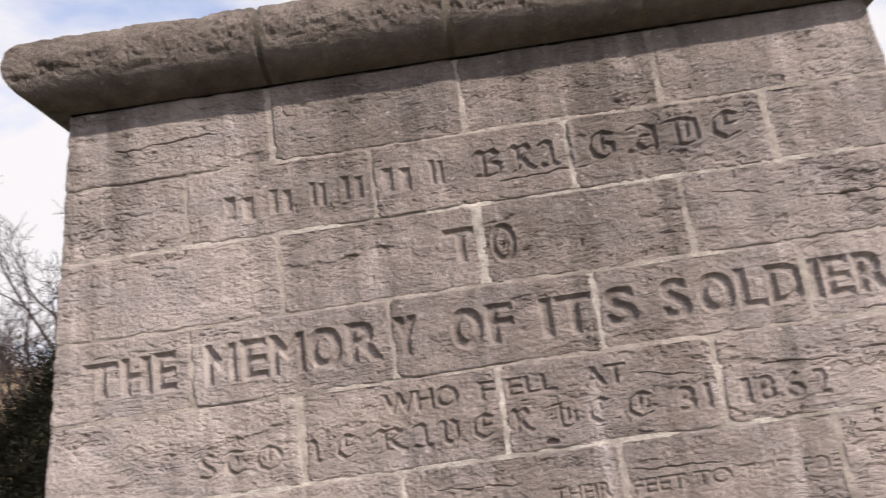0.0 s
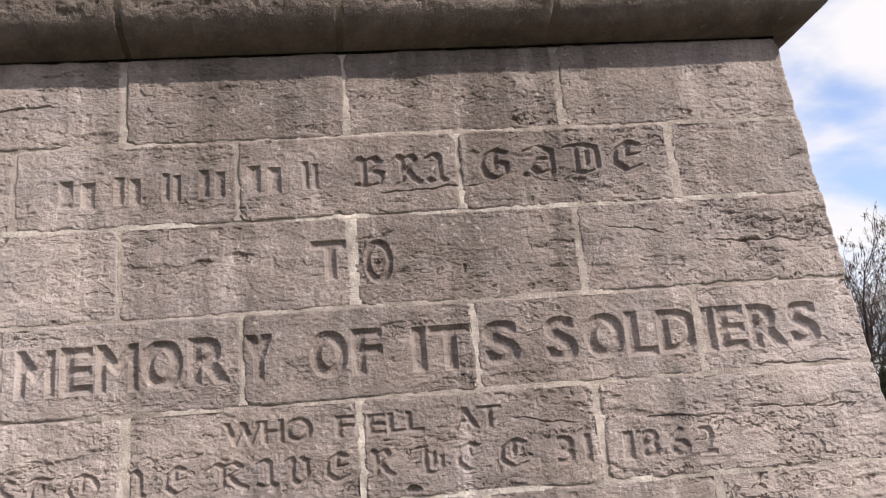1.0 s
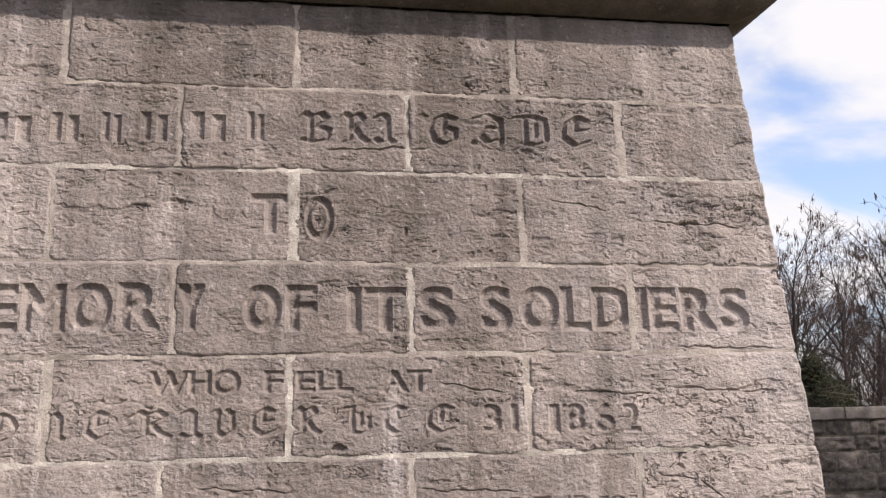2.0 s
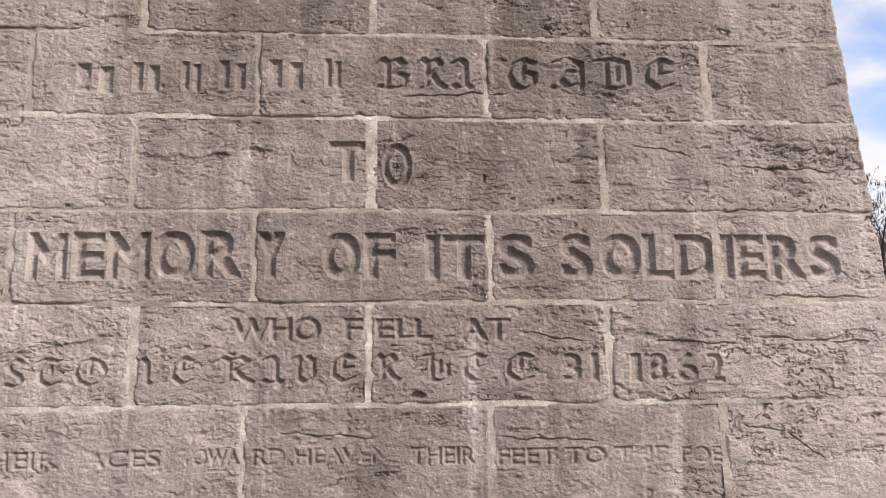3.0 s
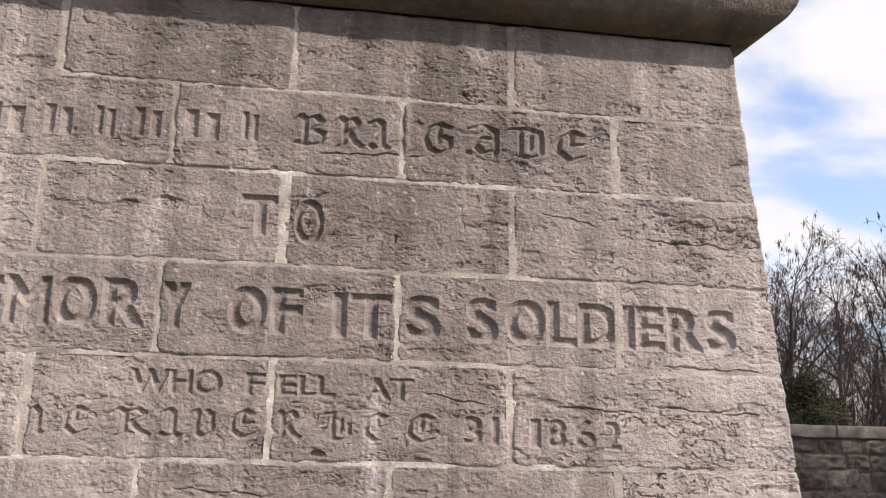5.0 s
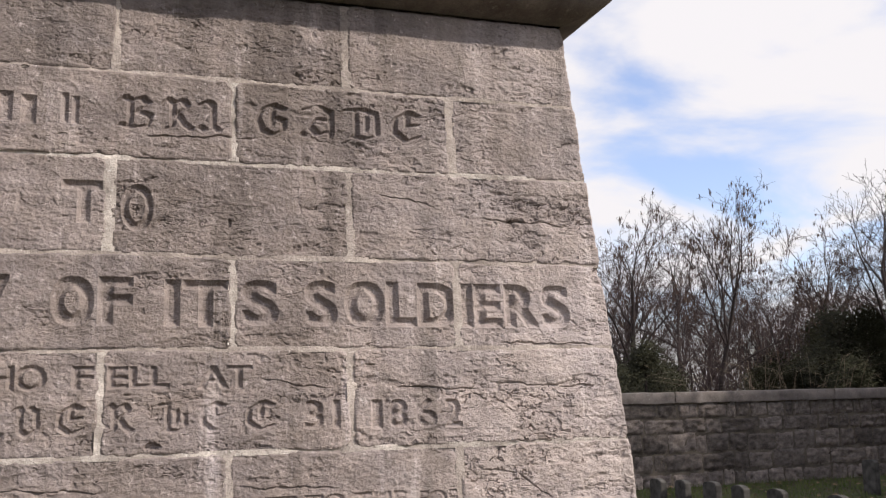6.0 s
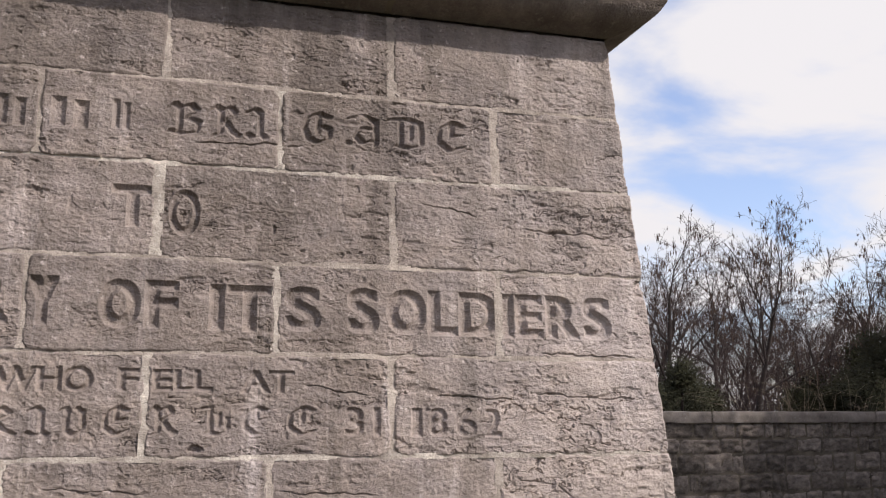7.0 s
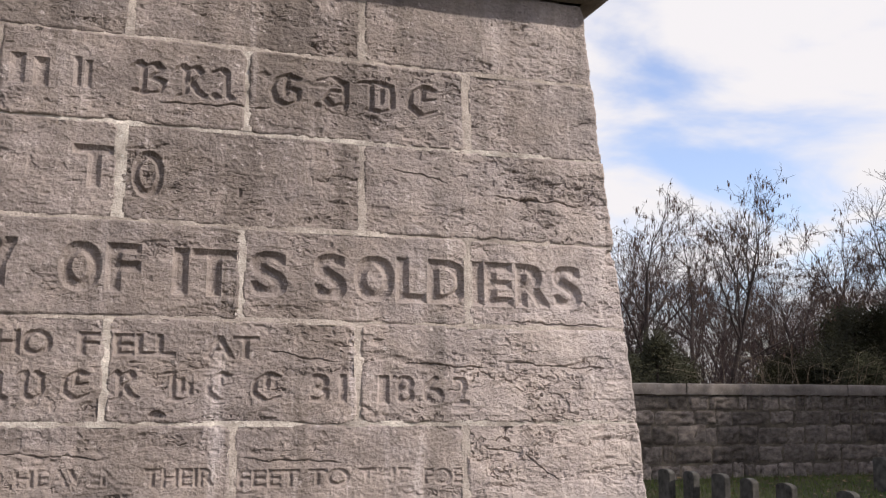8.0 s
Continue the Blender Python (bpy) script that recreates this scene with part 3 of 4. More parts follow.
def frustum(name, inset, z0, z1, mat, parent):
    verts = []
    for z in (z0, z1):
        h = half_at(z) - inset
        verts += [(-h, CENTRE_Y - h, z), (h, CENTRE_Y - h, z), (h, CENTRE_Y + h, z), (-h, CENTRE_Y + h, z)]
    return mesh_object(name, verts, [(3, 2, 1, 0), (4, 5, 6, 7), (0, 1, 5, 4), (1, 2, 6, 5), (2, 3, 7, 6), (3, 0, 4, 7)], mat, parent)


tagged(frustum("rubble_core", 0.06, -0.05, FACE_TOP - 0.002, MORTAR, monument), "rubble and mortar core")


def joint(x0, x1, z0, z1, seed, side, mat=MORTAR):
    """Mortar pointed into one joint, a little uneven, set just behind the face."""
    step = 0.006 if side == 0 else 0.05
    nx, nz = max(int((x1 - x0) / step), 3) + 1, max(int((z1 - z0) / step), 3) + 1
    u, v = np.meshgrid(np.linspace(0, 1, nx), np.linspace(0, 1, nz))
    x, z = x0 + (x1 - x0) * u, z0 + (z1 - z0) * v
    sink = 0.0038 + 0.0065 * fbm(x * 9, z * 12, 700 + seed, 4, 0.6) + 0.0015 * fbm(x * 90, z * 90, 710 + seed, 2)
    me = raw_mesh("mortar", np.stack([x, BATTER * z + sink, z], -1).reshape(-1, 3), grid_faces(nx, nz), mat)
    ob = new("mortar", me)
    ob.parent = monument
    ob["label"] = "pale lime mortar joint"
    if side:
        ob.matrix_world = Matrix.Translation((0, CENTRE_Y, 0)) @ pose(0, 0, 0, 0, 0, 90 * side) @ Matrix.Translation((0, -CENTRE_Y, 0))


for side in range(4):
    for k, (z0, z1, joints) in enumerate(COURSES):
        for x in joints:
            w = WIDE.get((k, x), 0.009) / 2 + 0.009
            joint(x - w, x + w, z0 + 0.006, z1 - 0.006, k * 5, side, FRESH_MORTAR if (k, x) in REPOINTED else MORTAR)
        if k:
            h = half_at(z1) - 0.008
            joint(-h, h, z1 - 0.0085, z1 + 0.0085, 40 + k, side, FRESH_MORTAR if k in (2, 5) else MORTAR)


# rounded cornice: (out, up) from the top of the face
def cornice_profile(s):
    """Point of the moulding at s from 0 (wall) to 1 (top)."""
    under, round_end = 0.20, 0.72
    t1 = np.clip(s / under, 0, 1)
    t2 = np.clip((s - under) / (round_end - under), 0, 1)
    t3 = np.clip((s - round_end) / (1 - round_end), 0, 1)
    a = radians(-68) + t2 * radians(156)
    cx, cz, r = CORN_OUT - CORN_R, CORN_UP, CORN_R
    sx, sz = cx + r * math.cos(radians(-68)), cz + r * math.sin(radians(-68))
    ex, ez = cx + r * math.cos(radians(88)), cz + r * math.sin(radians(88))
    ox = np.where(s < under, sx * t1, np.where(s < round_end, cx + r * np.cos(a), ex - t3 * (ex + 0.25)))
    oz = np.where(s < under, sz * t1, np.where(s < round_end, cz + r * np.sin(a), ez + t3 * 0.03))
    nx = np.where(s < under, math.sin(radians(22)), np.where(s < round_end, np.cos(a), 0.05))
    nz = np.where(s < under, -math.cos(radians(22)), np.where(s < round_end, np.sin(a), 1.0))
    return ox, oz, nx, nz


CORN_OUT, CORN_R, CORN_UP = 0.166, 0.129, 0.145


def cornice_block(x0, x1, seed, fine, ends, side):
    ns, nx = (110, int((x1 - x0 + 0.2) / 0.006)) if fine else (28, 24)
    u, s = np.meshgrid(np.linspace(0, 1, nx), np.linspace(0, 1, ns))
    out, up, no, nu = cornice_profile(s)
    half = HALF_TOP
    left = -half - out if ends[0] else np.full_like(out, x0)
    right = half + out if ends[1] else np.full_like(out, x1)
    x = left + (right - left) * u
    lip = smooth01(s, 0.26, 0.4)
    h = (0.25 + 0.75 * lip) * weathered((x + 5.1 * seed) * 1.3, s * 0.8 + seed, 900, 0.8) * (0.5 + 1.8 * lip)
    edge = np.minimum(np.where(ends[0], 1.0, u), np.where(ends[1], 1.0, 1 - u)) * (x1 - x0)
    h = h - np.clip(1 - edge / 0.014, 0, 1) ** 2 * 0.007
    y = BATTER * FACE_TOP - out - no * h
    z = FACE_TOP + 0.003 + up + nu * h
    verts = np.stack([x, y, z], -1).reshape(-1, 3)
    quads = grid_faces(nx, ns)
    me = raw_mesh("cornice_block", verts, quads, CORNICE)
    ob = new("cornice_block", me)
    ob.parent = monument
    if side:
        ob.matrix_world = Matrix.Translation((0, CENTRE_Y, 0)) @ pose(0, 0, 0, 0, 0, 90 * side) @ Matrix.Translation((0, -CENTRE_Y, 0))


def cornice_mortar(x, side):
    u, s = np.meshgrid(np.array([-0.014, -0.005, 0.005, 0.014]), np.linspace(0, 1, 40))
    out, up, no, nu = cornice_profile(s)
    sink = 0.005 + 0.003 * fbm(s * 18, u + x, 730, 3)
    verts = np.stack([x + u, BATTER * FACE_TOP - out + no * sink, FACE_TOP + up - nu * sink], -1).reshape(-1, 3)
    ob = new("mortar", raw_mesh("mortar", verts, grid_faces(4, 40), WALL_MORTAR))
    ob.parent = monument
    if side:
        ob.matrix_world = Matrix.Translation((0, CENTRE_Y, 0)) @ pose(0, 0, 0, 0, 0, 90 * side) @ Matrix.Translation((0, -CENTRE_Y, 0))


for side in range(4):
    cuts = [-1.6, -0.70, -0.033, 0.655, 1.6]
    for i in range(4):
        if i:
            cornice_mortar(cuts[i], side)
        cornice_block(cuts[i] + 0.004, cuts[i + 1] - 0.004, 3 + i + 5 * side, side == 0, (i == 0, i == 3), side)
part_top = mesh_object("top_slab", [(sx * 1.38, CENTRE_Y + sy * 1.38, z) for z in (FACE_TOP - 0.002, FACE_TOP + 0.27) for sx, sy in ((-1, -1), (1, -1), (1, 1), (-1, 1))],
                       [(3, 2, 1, 0), (4, 5, 6, 7), (0, 1, 5, 4), (1, 2, 6, 5), (2, 3, 7, 6), (3, 0, 4, 7)], LIMESTONE, monument)


# ---- ground ----
def ground_height(x, y):
    bank = 9.0 * smooth01(-x * 0.9 + y * 0.25, 20, 34) * smooth01(y, 20, 44)
    return bank + 0.05 * fbm(x * 0.4, y * 0.4, 77, 3) * smooth01(np.hypot(x, y), 3.5, 6)


def ground():
    ticks = np.sign(np.linspace(-1, 1, 161)) * np.abs(np.linspace(-1, 1, 161)) ** 3.2 * 700
    x, y = np.meshgrid(ticks, ticks + 8)
    z = ground_height(x, y)
    me = raw_mesh("ground", np.stack([x, y, z], -1).reshape(-1, 3), grid_faces(161, 161), TURF)
    tagged(new("ground", me), "winter turf with dry leaves round the graves", "ground", kind="structure")


ground()


# ---- enclosure wall ----
WALL_Y, WALL_T = 11.9, 0.45
wall = tagged(mesh_object("wall_north", [(x, y, z) for z in (-0.1, 1.42) for x, y in ((-9, WALL_Y + 0.012), (24, WALL_Y + 0.012), (24, WALL_Y + WALL_T), (-9, WALL_Y + WALL_T))],
                          [(3, 2, 1, 0), (4, 5, 6, 7), (0, 1, 5, 4), (1, 2, 6, 5), (2, 3, 7, 6), (3, 0, 4, 7)], WALL_MORTAR),
              "low enclosure wall of dark grey squared rubble with flat coping", "wall", kind="structure")


def rubble_mesh(seed):
    nx, nz = 15, 9
    u, v = np.meshgrid(np.linspace(-0.5, 0.5, nx), np.linspace(0, 1, nz))
    round_u = 1 - np.abs(2 * u) ** 12
    round_v = 1 - np.abs(2 * v - 1) ** 10
    h = 0.03 * np.clip(round_u * round_v, 0, 1) + 0.055 * fbm(u * 5 + seed * 3.1, v * 4, 500 + seed, 4, 0.65) * np.clip(3 * round_u * round_v, 0, 1)
    h = np.where((np.abs(u) > 0.49) | (v < 0.01) | (v > 0.99), 0.0, h)
    x = u + 0.045 * fbm(v * 3 + seed, u * 2, 510 + seed, 2)
    z = v + 0.11 * fbm(u * 3 + seed, v * 2, 520 + seed, 2)
    return raw_mesh("rubble_stone", np.stack([x, -h, z], -1).reshape(-1, 3), grid_faces(nx, nz), RUBBLE)


RUBBLES = [rubble_mesh(k) for k in range(14)]
rng = random.Random(5)
for z0, z1 in ((-0.06, 0.262), (0.272, 0.565), (0.575, 0.89), (0.9, 1.145), (1.155, 1.41)):
    x = 4.2 + rng.random() * 0.3
    while x < 19:
        w = (rng.uniform(0.14, 0.3) if rng.random() < 0.3 else rng.uniform(0.3, 0.72)) * (1.1 if z1 - z0 > 0.2 else 0.8)
        ob = new("rubble_stone", rng.choice(RUBBLES))
        ob.matrix_world = Matrix.LocRotScale((x + w / 2, WALL_Y + 0.015, z0 + rng.uniform(-0.016, 0.012)), Euler((0, radians(rng.uniform(-1.6, 1.6)), 0)),
                                             (w - rng.uniform(0.006, 0.026), rng.uniform(0.6, 1.5), z1 - z0 + rng.uniform(-0.025, 0.01)))
        ob.parent = wall
        x += w
for x0, x1 in ((-9, -4.3), (-4.28, -1), (-0.98, 2.3), (2.32, 5.62), (5.64, 8.94), (8.96, 12.24), (12.26, 15.5), (15.52, 19), (19.02, 24)):
    n = int((x1 - x0) / 0.06)
    ring = [(-0.06, 0.0), (-0.065, 0.09), (-0.055, 0.17), (-0.04, 0.185), (WALL_T + 0.04, 0.185), (WALL_T + 0.06, 0.16), (WALL_T + 0.06, 0.0)]
    t, r = np.meshgrid(np.linspace(x0, x1, n), np.arange(len(ring)))
    pts = np.array(ring)[r]
    rough_y = 0.022 * fbm(t * 5, r * 1.7, 640, 4, 0.6)
    v = np.stack([t, WALL_Y + pts[..., 0] + rough_y, 1.415 + pts[..., 1] + 0.6 * rough_y], -1).reshape(-1, 3)
    me = raw_mesh("coping_slab", v, grid_faces(n, len(ring)), COPING)
    ob = new("coping_slab", me)
    ob.parent = wall


# ---- grave markers ----
def marker_mesh():
    pts = []
    for k in range(9):
        a = radians(180 - 22.5 * k)
        pts.append((0.13 * math.cos(a), 0.475 + 0.045 * math.sin(a)))
    outline = [(-0.13, -0.1), *pts, (0.13, -0.1)][::-1]
    bm = bmesh.new()
    f = bm.faces.new([bm.verts.new((-0.045, w, z)) for w, z in outline])
    got = bmesh.ops.extrude_face_region(bm, geom=[f])
    for v in got["geom"]:
        if isinstance(v, bmesh.types.BMVert):
            v.co.x += 0.09
    bmesh.ops.recalc_face_normals(bm, faces=bm.faces)
    bmesh.ops.bevel(bm, geom=[e for e in bm.edges if e.calc_face_angle(0) > 1.0], offset=0.008, segments=2, affect="EDGES")
    me = bpy.data.meshes.new("grave_marker")
    bm.to_mesh(me)
    bm.free()
    me.materials.append(MARBLE)
    return me


first = None
for x, y, tilt, turn in ((6.53, 8.43, 1, 2), (6.67, 8.09, -1, -3), (6.85, 7.72, 0, 4), (6.87, 7.17, 2, -2), (6.93, 6.58, 1, 3), (7.05, 5.75, 0, 0), (10.86, 9.55, 1, 5)):
    m = pose(x, y, 0, tilt, -tilt, turn)
    if first is None:
        first = tagged(new("grave_marker", marker_mesh()), "small weathered grey marble grave marker with rounded top, in turf", "gravestone", "row of grave markers")
        first.matrix_world = m
    else:
        copy_thing(first, m)


# ---- grass and leaves by the graves ----
def scatter(name, count, box, seed, mat, label, make):
    r = random.Random(seed)
    verts, faces = [], []
    for _ in range(count):
        x, y = r.uniform(box[0], box[1]), r.uniform(box[2], box[3])
        z = float(ground_height(np.array([x]), np.array([y]))[0])
        make(r, x, y, z, verts, faces)
    tagged(mesh_object(name, verts, faces, mat), label, name.replace("_", " "), kind="stuff")


def blade(r, x, y, z, verts, faces):
    a, h, w = r.uniform(0, 6.28), r.uniform(0.03, 0.09), r.uniform(0.004, 0.008)
    dx, dy, lean = math.cos(a) * w, math.sin(a) * w, r.uniform(-0.04, 0.04)
    k = len(verts)
    verts.extend([(x - dx, y - dy, z - 0.01), (x + dx, y + dy, z - 0.01), (x + lean, y + lean * math.sin(a * 3), z + h)])
    faces.append((k, k + 1, k + 2))


def leaf(r, x, y, z, verts, faces):
    a, w = r.uniform(0, 6.28), r.uniform(0.03, 0.06)
    c, s = math.cos(a) * w, math.sin(a) * w
    k, t = len(verts), z + r.uniform(0.02, 0.05)
    verts.extend([(x - c, y - s, t), (x + s * 0.5, y - c * 0.5, t + r.uniform(0, 0.02)), (x + c, y + s, t + r.uniform(-0.01, 0.02)), (x - s * 0.5, y + c * 0.5, t)])
    faces.append((k, k + 1, k + 2, k + 3))


scatter("grass", 26000, (4.5, 15, 4.5, 12.0), 3, GRASS, "short green winter grass round the grave markers", blade)
scatter("fallen_leaves", 900, (4.5, 15, 4.5, 11.8), 4, LEAF, "dry brown leaves fallen on the turf", leaf)


# ---- bare trees ----
def tube(points, radii, sides, verts, faces):
    base = len(verts)
    for i, (p, r) in enumerate(zip(points, radii)):
        d = (points[min(i + 1, len(points) - 1)] - points[max(i - 1, 0)]).normalized()
        a = d.orthogonal().normalized()
        b = d.cross(a)
        for k in range(sides):
            t = 2 * math.pi * k / sides
            verts.append(tuple(p + (a * math.cos(t) + b * math.sin(t)) * r))
    for i in range(len(points) - 1):
        for k in range(sides):
            n = (k + 1) % sides
            faces.append((base + i * sides + k, base + i * sides + n, base + (i + 1) * sides + n, base + (i + 1) * sides + k))


def bare_tree(name, seed, height, label, pods=0.35, spread=0.85, thick=0.0135):
    r = random.Random(seed)
    tree = tagged(empty(name), label, "tree", "bare trees behind the wall")
    trunk, limbs, fine, pod = ([], []), [], ([], []), ([], [])

    def grow(start, way, length, radius, level):
        n = 7 if level == 0 else 5 if level < 3 else 4
        if level == 1:
            limbs.append(([], []))
        pts, p, d = [start], start.copy(), way.normalized()
        for i in range(n - 1):
            d = (d + Vector((r.gauss(0, 1), r.gauss(0, 1), r.gauss(0, 0.6))) * (0.09 + 0.065 * level) + Vector((0, 0, 0.035 if level else 0.02))).normalized()
            p = p + d * length / (n - 1)
            pts.append(p.copy())
        tip = 0.35 if level < 3 else 0.4
        radii = [max(radius * (1 - (1 - tip) * i / (n - 1)), 0.0034) for i in range(n)]
        v, f = trunk if level == 0 else limbs[-1] if level < 3 else fine
        tube(pts, radii, 7 if level == 0 else 5 if level < 2 else 3, v, f)
        if level == 4:
            if r.random() < pods:
                for _ in range(r.randint(1, 3)):
                    q = pts[-1 - r.randint(0, 2)] + Vector((r.gauss(0, 0.02), r.gauss(0, 0.02), 0))
                    a, w, h = r.uniform(0, 6.28), r.uniform(0.012, 0.02), r.uniform(0.09, 0.17)
                    k = len(pod[0])
                    c, s = math.cos(a) * w, math.sin(a) * w
                    pod[0].extend([tuple(q), tuple(q + Vector((c, s, -h * 0.5))), tuple(q + Vector((s * 0.6, c, -h))), tuple(q + Vector((-c, -s, -h * 0.5)))])
                    pod[1].append((k, k + 1, k + 2, k + 3))
            return
        count = (9, 6, 6, 3)[level]
        for i in range(count):
            at = r.uniform(0.3 if level == 0 else 0.2, 1.0) if i else 1.0
            j = min(int(at * (n - 1)), n - 2)
            q = pts[j].lerp(pts[j + 1], at * (n - 1) - j)
            side_way = d.orthogonal().normalized()
            side_way.rotate(Matrix.Rotation(r.uniform(0, 6.28), 3, d))
            w = spread * r.uniform(0.6, 1.3) if i else 0.2
            grow(q, (pts[j + 1] - pts[j]).normalized() + side_way * w, length * r.uniform(0.42, 0.62) * (1.15 - 0.35 * at), radius * (1 - 0.6 * at) * 0.62, level + 1)

    grow(Vector((0, 0, -0.2)), Vector((r.gauss(0, 0.06), r.gauss(0, 0.06), 1)), height * 0.62, height * thick, 0)
    mesh_object("trunk", *trunk, BARK, tree, True)
    for v, f in limbs:
        mesh_object("limb", v, f, BARK, tree, True)
    tagged(mesh_object("crown", *fine, TWIG, tree, True), "fine bare twigs", kind="stuff")
    if pod[0]:
        tagged(mesh_object("seed_pod", *pod, POD, tree), "dry brown hanging seed pods", kind="stuff")
    return tree


def placed(tree, x, y, turn, size=1.0):
    z = float(ground_height(np.array([x]), np.array([y]))[0])
    tree.matrix_world = pose(x, y, z, 0, 0, turn) @ Matrix.Scale(size, 4)


def from_camera(azimuth, distance):
    return 0.04 + distance * math.sin(radians(azimuth)), -2.64 + distance * math.cos(radians(azimuth))


LOCUST = "bare grey locust tree with dark hanging seed pods"
kinds = [bare_tree("locust_tree", 11, 6.6, LOCUST, 0.5), bare_tree("locust_tree", 23, 6.8, LOCUST, 0.5, 0.75), bare_tree("locust_tree", 35, 6.0, LOCUST, 0.3, 0.95),
         bare_tree("bare_tree", 47, 6.4, "bare grey-brown deciduous tree with fine twigs", 0.0, 0.9), bare_tree("bare_tree", 59, 5.6, "bare grey-brown deciduous tree with fine twigs", 0.0, 0.8)]
SPOTS = [(29.3, 25, 0, 1.15), (33.6, 26, 1, 1.07), (38.0, 25, 2, 0.95), (42.4, 23, 3, 1.12), (-26.2, 21, 3, 1.6)]
for (az, dist, k, size), tree in zip(SPOTS, kinds):
    placed(tree, *from_camera(az, dist), az * 31, size)
MORE = [(28.4, 29, 4, 1.3), (32.6, 31, 3, 1.2), (36.6, 30, 0, 0.9), (38, 33, 4, 1.1), (41.3, 29, 1, 1.0), (29.6, 36, 2, 1.2), (33.6, 38, 4, 1.3), (37.4, 40, 3, 1.0),
        (40.4, 38, 2, 1.2), (44.8, 30, 0, 1.1), (46.5, 26, 2, 1.0), (26.6, 33, 3, 1.0), (31.5, 43, 1, 1.1), (35.3, 45, 0, 1.0), (42.4, 44, 4, 1.3), (28.9, 40, 3, 1.2), (30.6, 48, 4, 1.4), (32.2, 36, 2, 1.1), (36.0, 36, 4, 1.1), (39.0, 47, 0, 1.2), (41.5, 52, 3, 1.4), (43.6, 38, 1, 1.2), (34.6, 54, 2, 1.4), (37.6, 52, 4, 1.4),
        (-27.6, 23, 2, 1.2), (-30.5, 25, 0, 1.25), (-22.5, 27, 4, 1.4), (-33.5, 24, 4, 1.2), (-26.4, 30, 1, 1.2), (-35.5, 27, 3, 1.2)]
for az, dist, k, size in MORE:
    x, y = from_camera(az, dist)
    z = float(ground_height(np.array([x]), np.array([y]))[0])
    kinds[k].scale = (1, 1, 1)
    t = copy_thing(kinds[k], pose(x, y, z, 0, 0, az * 57))
    t.scale = (size, size, size)
for (az, dist, k, size), tree in zip(SPOTS, kinds):
    placed(tree, *from_camera(az, dist), az * 31, size)


# ---- evergreen bushes and brush ----
def cedar(seed, height, width):
    r = random.Random(seed)
    bush = tagged(empty("cedar_bush"), "dark green cedar bush behind the stone wall, also used as unseen shade tree", "bush", "cedar bushes")
    v, f = [], []
    tube([Vector((0, 0, -0.1)), Vector((0.03, 0.02, height * 0.5)), Vector((0, 0, height * 0.9))], [0.06, 0.04, 0.012], 6, v, f)
    mesh_object("trunk", v, f, BARK, bush, True)
    v, f = [], []
    for _ in range(700):
        h = r.random() ** 1.2
        reach = width * (1 - h) ** 0.6 * r.uniform(0.35, 1.0) * (0.8 + 0.3 * math.sin(h * 19 + seed))
        a = r.uniform(0, 6.28)
        c = Vector((math.cos(a) * reach, math.sin(a) * reach, height * (0.05 + 0.93 * h)))
        for _ in range(26):
            p = c + Vector((r.gauss(0, 0.1), r.gauss(0, 0.1), r.gauss(0, 0.11)))
            d = Vector((r.gauss(0, 1) + math.cos(a), r.gauss(0, 1) + math.sin(a), r.gauss(0.6, 1))).normalized() * r.uniform(0.05, 0.12)
            w = d.orthogonal().normalized() * 0.012
            k = len(v)
            v.extend([tuple(p - w), tuple(p + w), tuple(p + d)])
            f.append((k, k + 1, k + 2))
    mesh_object("crown", v, f, CEDAR, bush)
    return bush


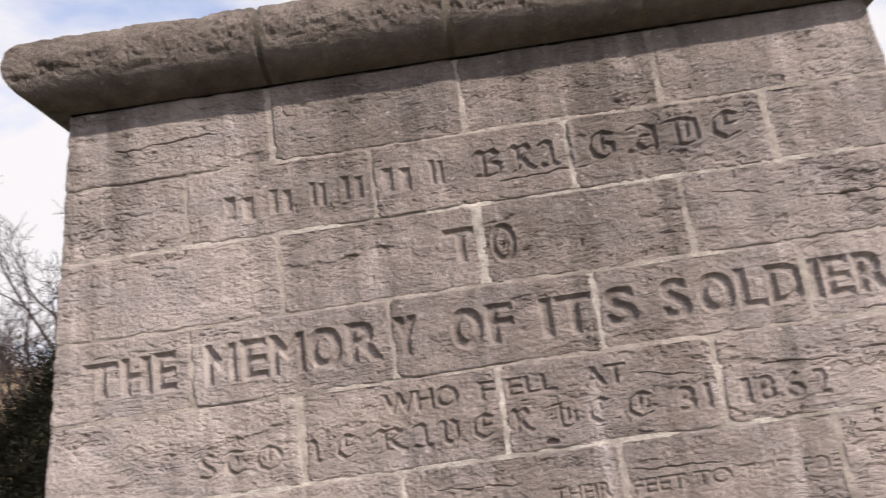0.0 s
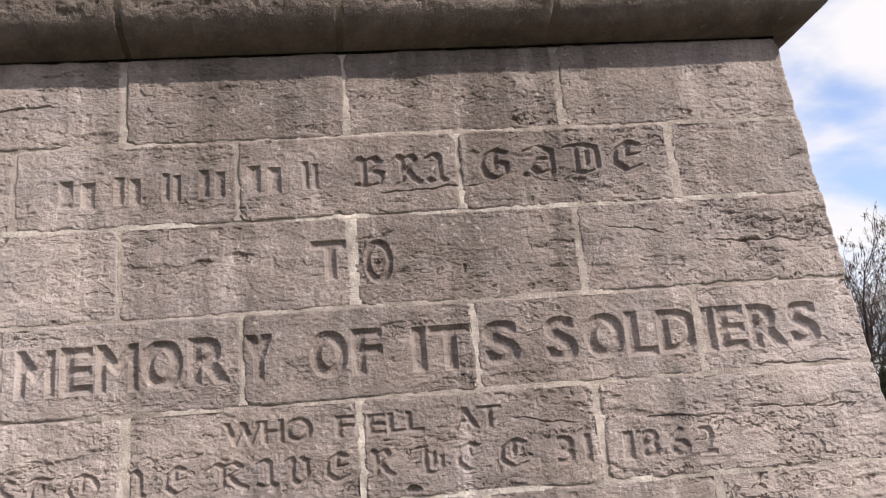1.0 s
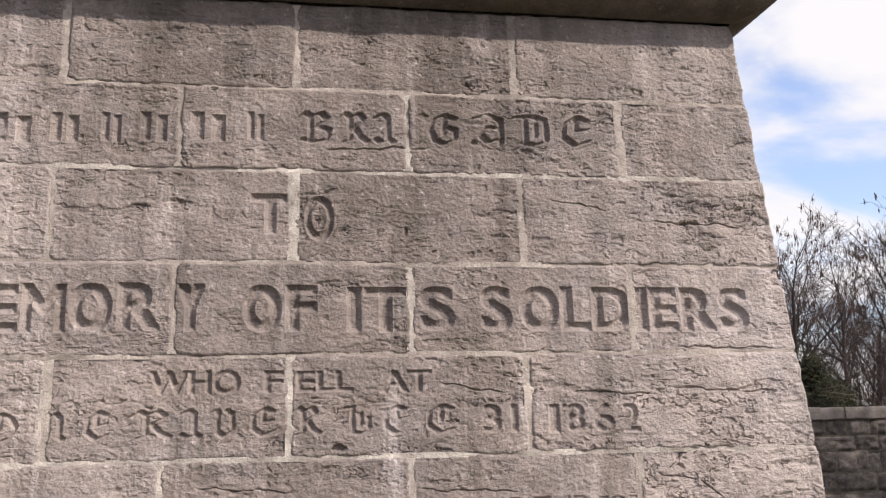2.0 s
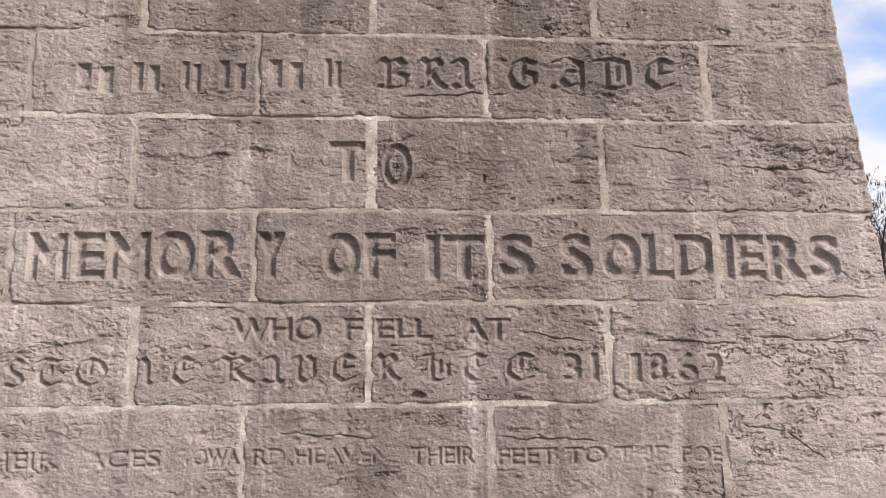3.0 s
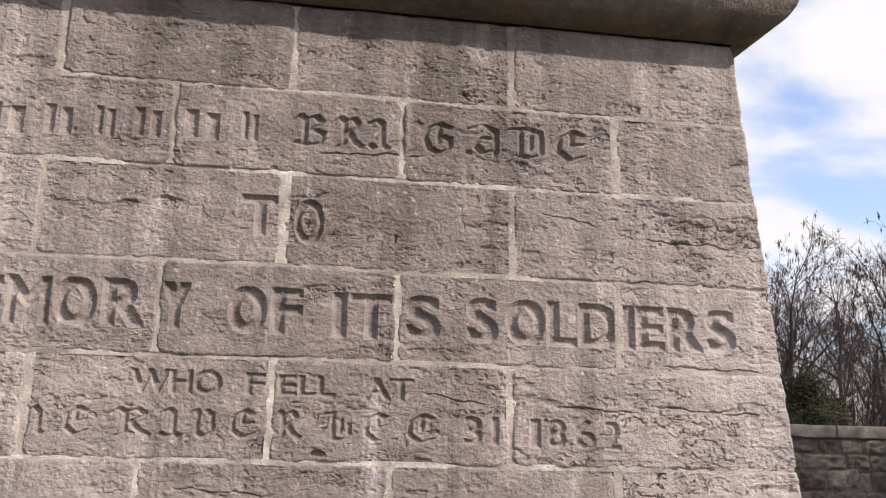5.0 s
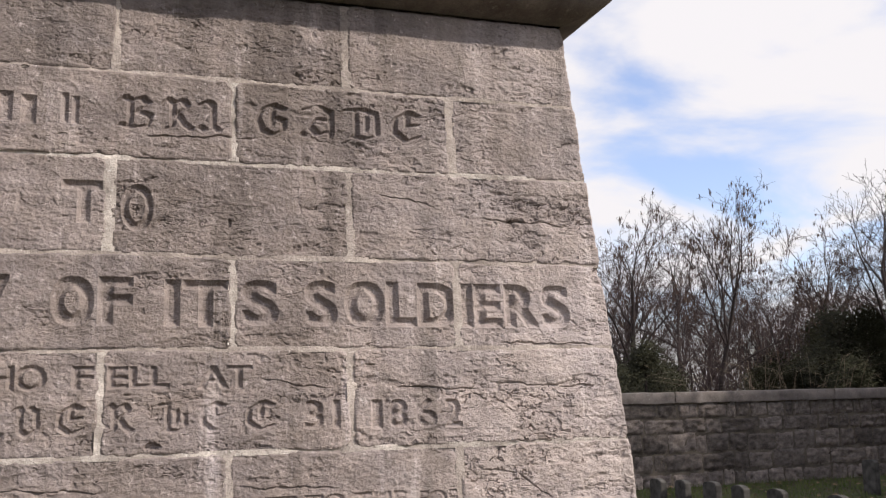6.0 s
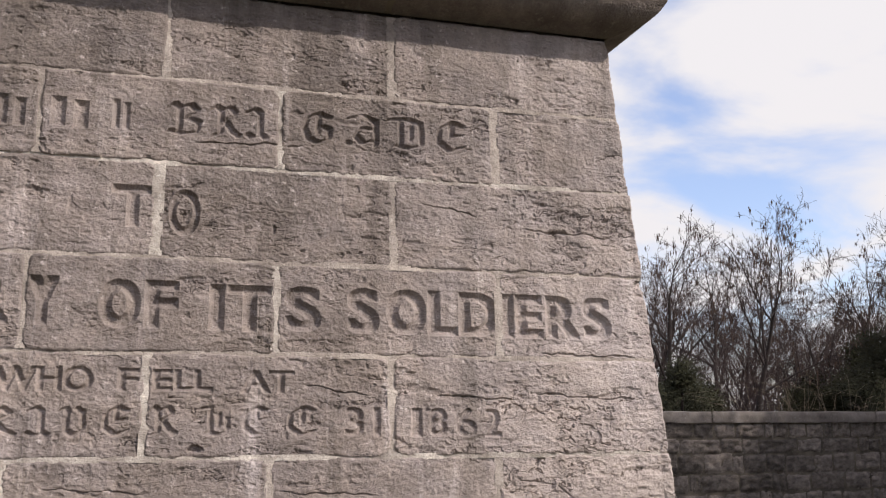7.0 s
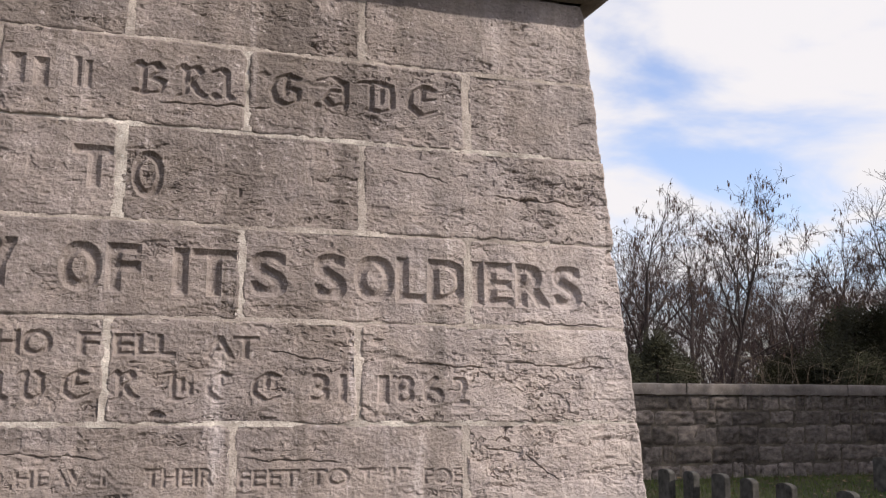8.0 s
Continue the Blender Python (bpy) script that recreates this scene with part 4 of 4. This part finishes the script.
cedars = [cedar(1, 2.5, 1.4), cedar(2, 3.3, 1.9), cedar(3, 2.1, 1.3)]
for (az, dist, size), b in zip(((30.0, 19, 1.0), (42.0, 23, 1.0), (28.2, 20, 1.1)), cedars):
    x, y = from_camera(az, dist)
    b.matrix_world = pose(x, y, 0, 0, 0, az * 13)
for az, dist, size in ((-24.2, 20, 1.35), (-26.2, 20, 1.1), (-28.6, 20, 0.95), (-31, 20, 0.85), (-33.5, 21, 0.8), (-36, 21, 0.8)):
    x, y = from_camera(az, dist)
    z = float(ground_height(np.array([x]), np.array([y]))[0])
    copy_thing(cedars[1], pose(x, y, z, 0, 0, az * 17)).scale = (size * 1.2, size * 1.2, size)
# unseen tall cedars added east of the graves, to shade the far wall
for x, y, size in ((16.2, 7.0, 2.2), (18.5, 6.2, 2.5), (21.0, 5.4, 2.9), (23.5, 5.0, 2.9), (17.0, 3.4, 3.6), (20.5, 2.5, 3.0)):
    copy_thing(cedars[1], pose(x, y, 0, 0, 0, x * 40)).scale = (size, size, size)
for az, dist, k in ((41.0, 22, 2), (43.5, 24, 1), (40.6, 23, 1), (42.2, 26, 1), (38.6, 24, 2), (45.5, 24.5, 1), (29.2, 22, 2), (31.1, 21, 2), (39.8, 25, 1), (36.4, 25, 2), (44.5, 24, 1), (46.5, 24, 0), (37.2, 27, 0), (-22.5, 22, 1)):
    x, y = from_camera(az, dist)
    z = float(ground_height(np.array([x]), np.array([y]))[0])
    copy_thing(cedars[k], pose(x, y, z, 0, 0, az * 71))


def brush(name, count, box, height, seed, mat, label):
    r = random.Random(seed)
    v, f = [], []
    for _ in range(count):
        x, y = r.uniform(box[0], box[1]), r.uniform(box[2], box[3])
        z = float(ground_height(np.array([x]), np.array([y]))[0])
        a, h = r.uniform(0, 6.28), height * r.uniform(0.4, 1.0)
        out = Vector((math.cos(a), math.sin(a), 0)) * h * r.uniform(0.1, 0.9)
        p = Vector((x, y, z))
        tube([p, p + out * 0.2 + Vector((0, 0, h * 0.6)), p + out * 0.6 + Vector((0, 0, h * 0.95)), p + out * 1.1 + Vector((0, 0, h))], [0.005, 0.0035, 0.0025, 0.0015], 3, v, f)
    tagged(mesh_object(name, v, f, mat), label, "brush", kind="stuff")


brush("dry_brush", 120, (7, 19, 12.55, 13.6), 2.1, 8, STRAW, "dry tan brambles and weed stalks leaning over the wall")
brush("bramble", 110, (10.4, 13.4, 12.6, 13.5), 2.35, 18, STRAW, "clump of dry tan brambles arching behind the wall")
brush("thicket", 6500, (9, 36, 17, 36), 4.6, 9, TWIG, "dense thicket of bare grey-brown saplings")
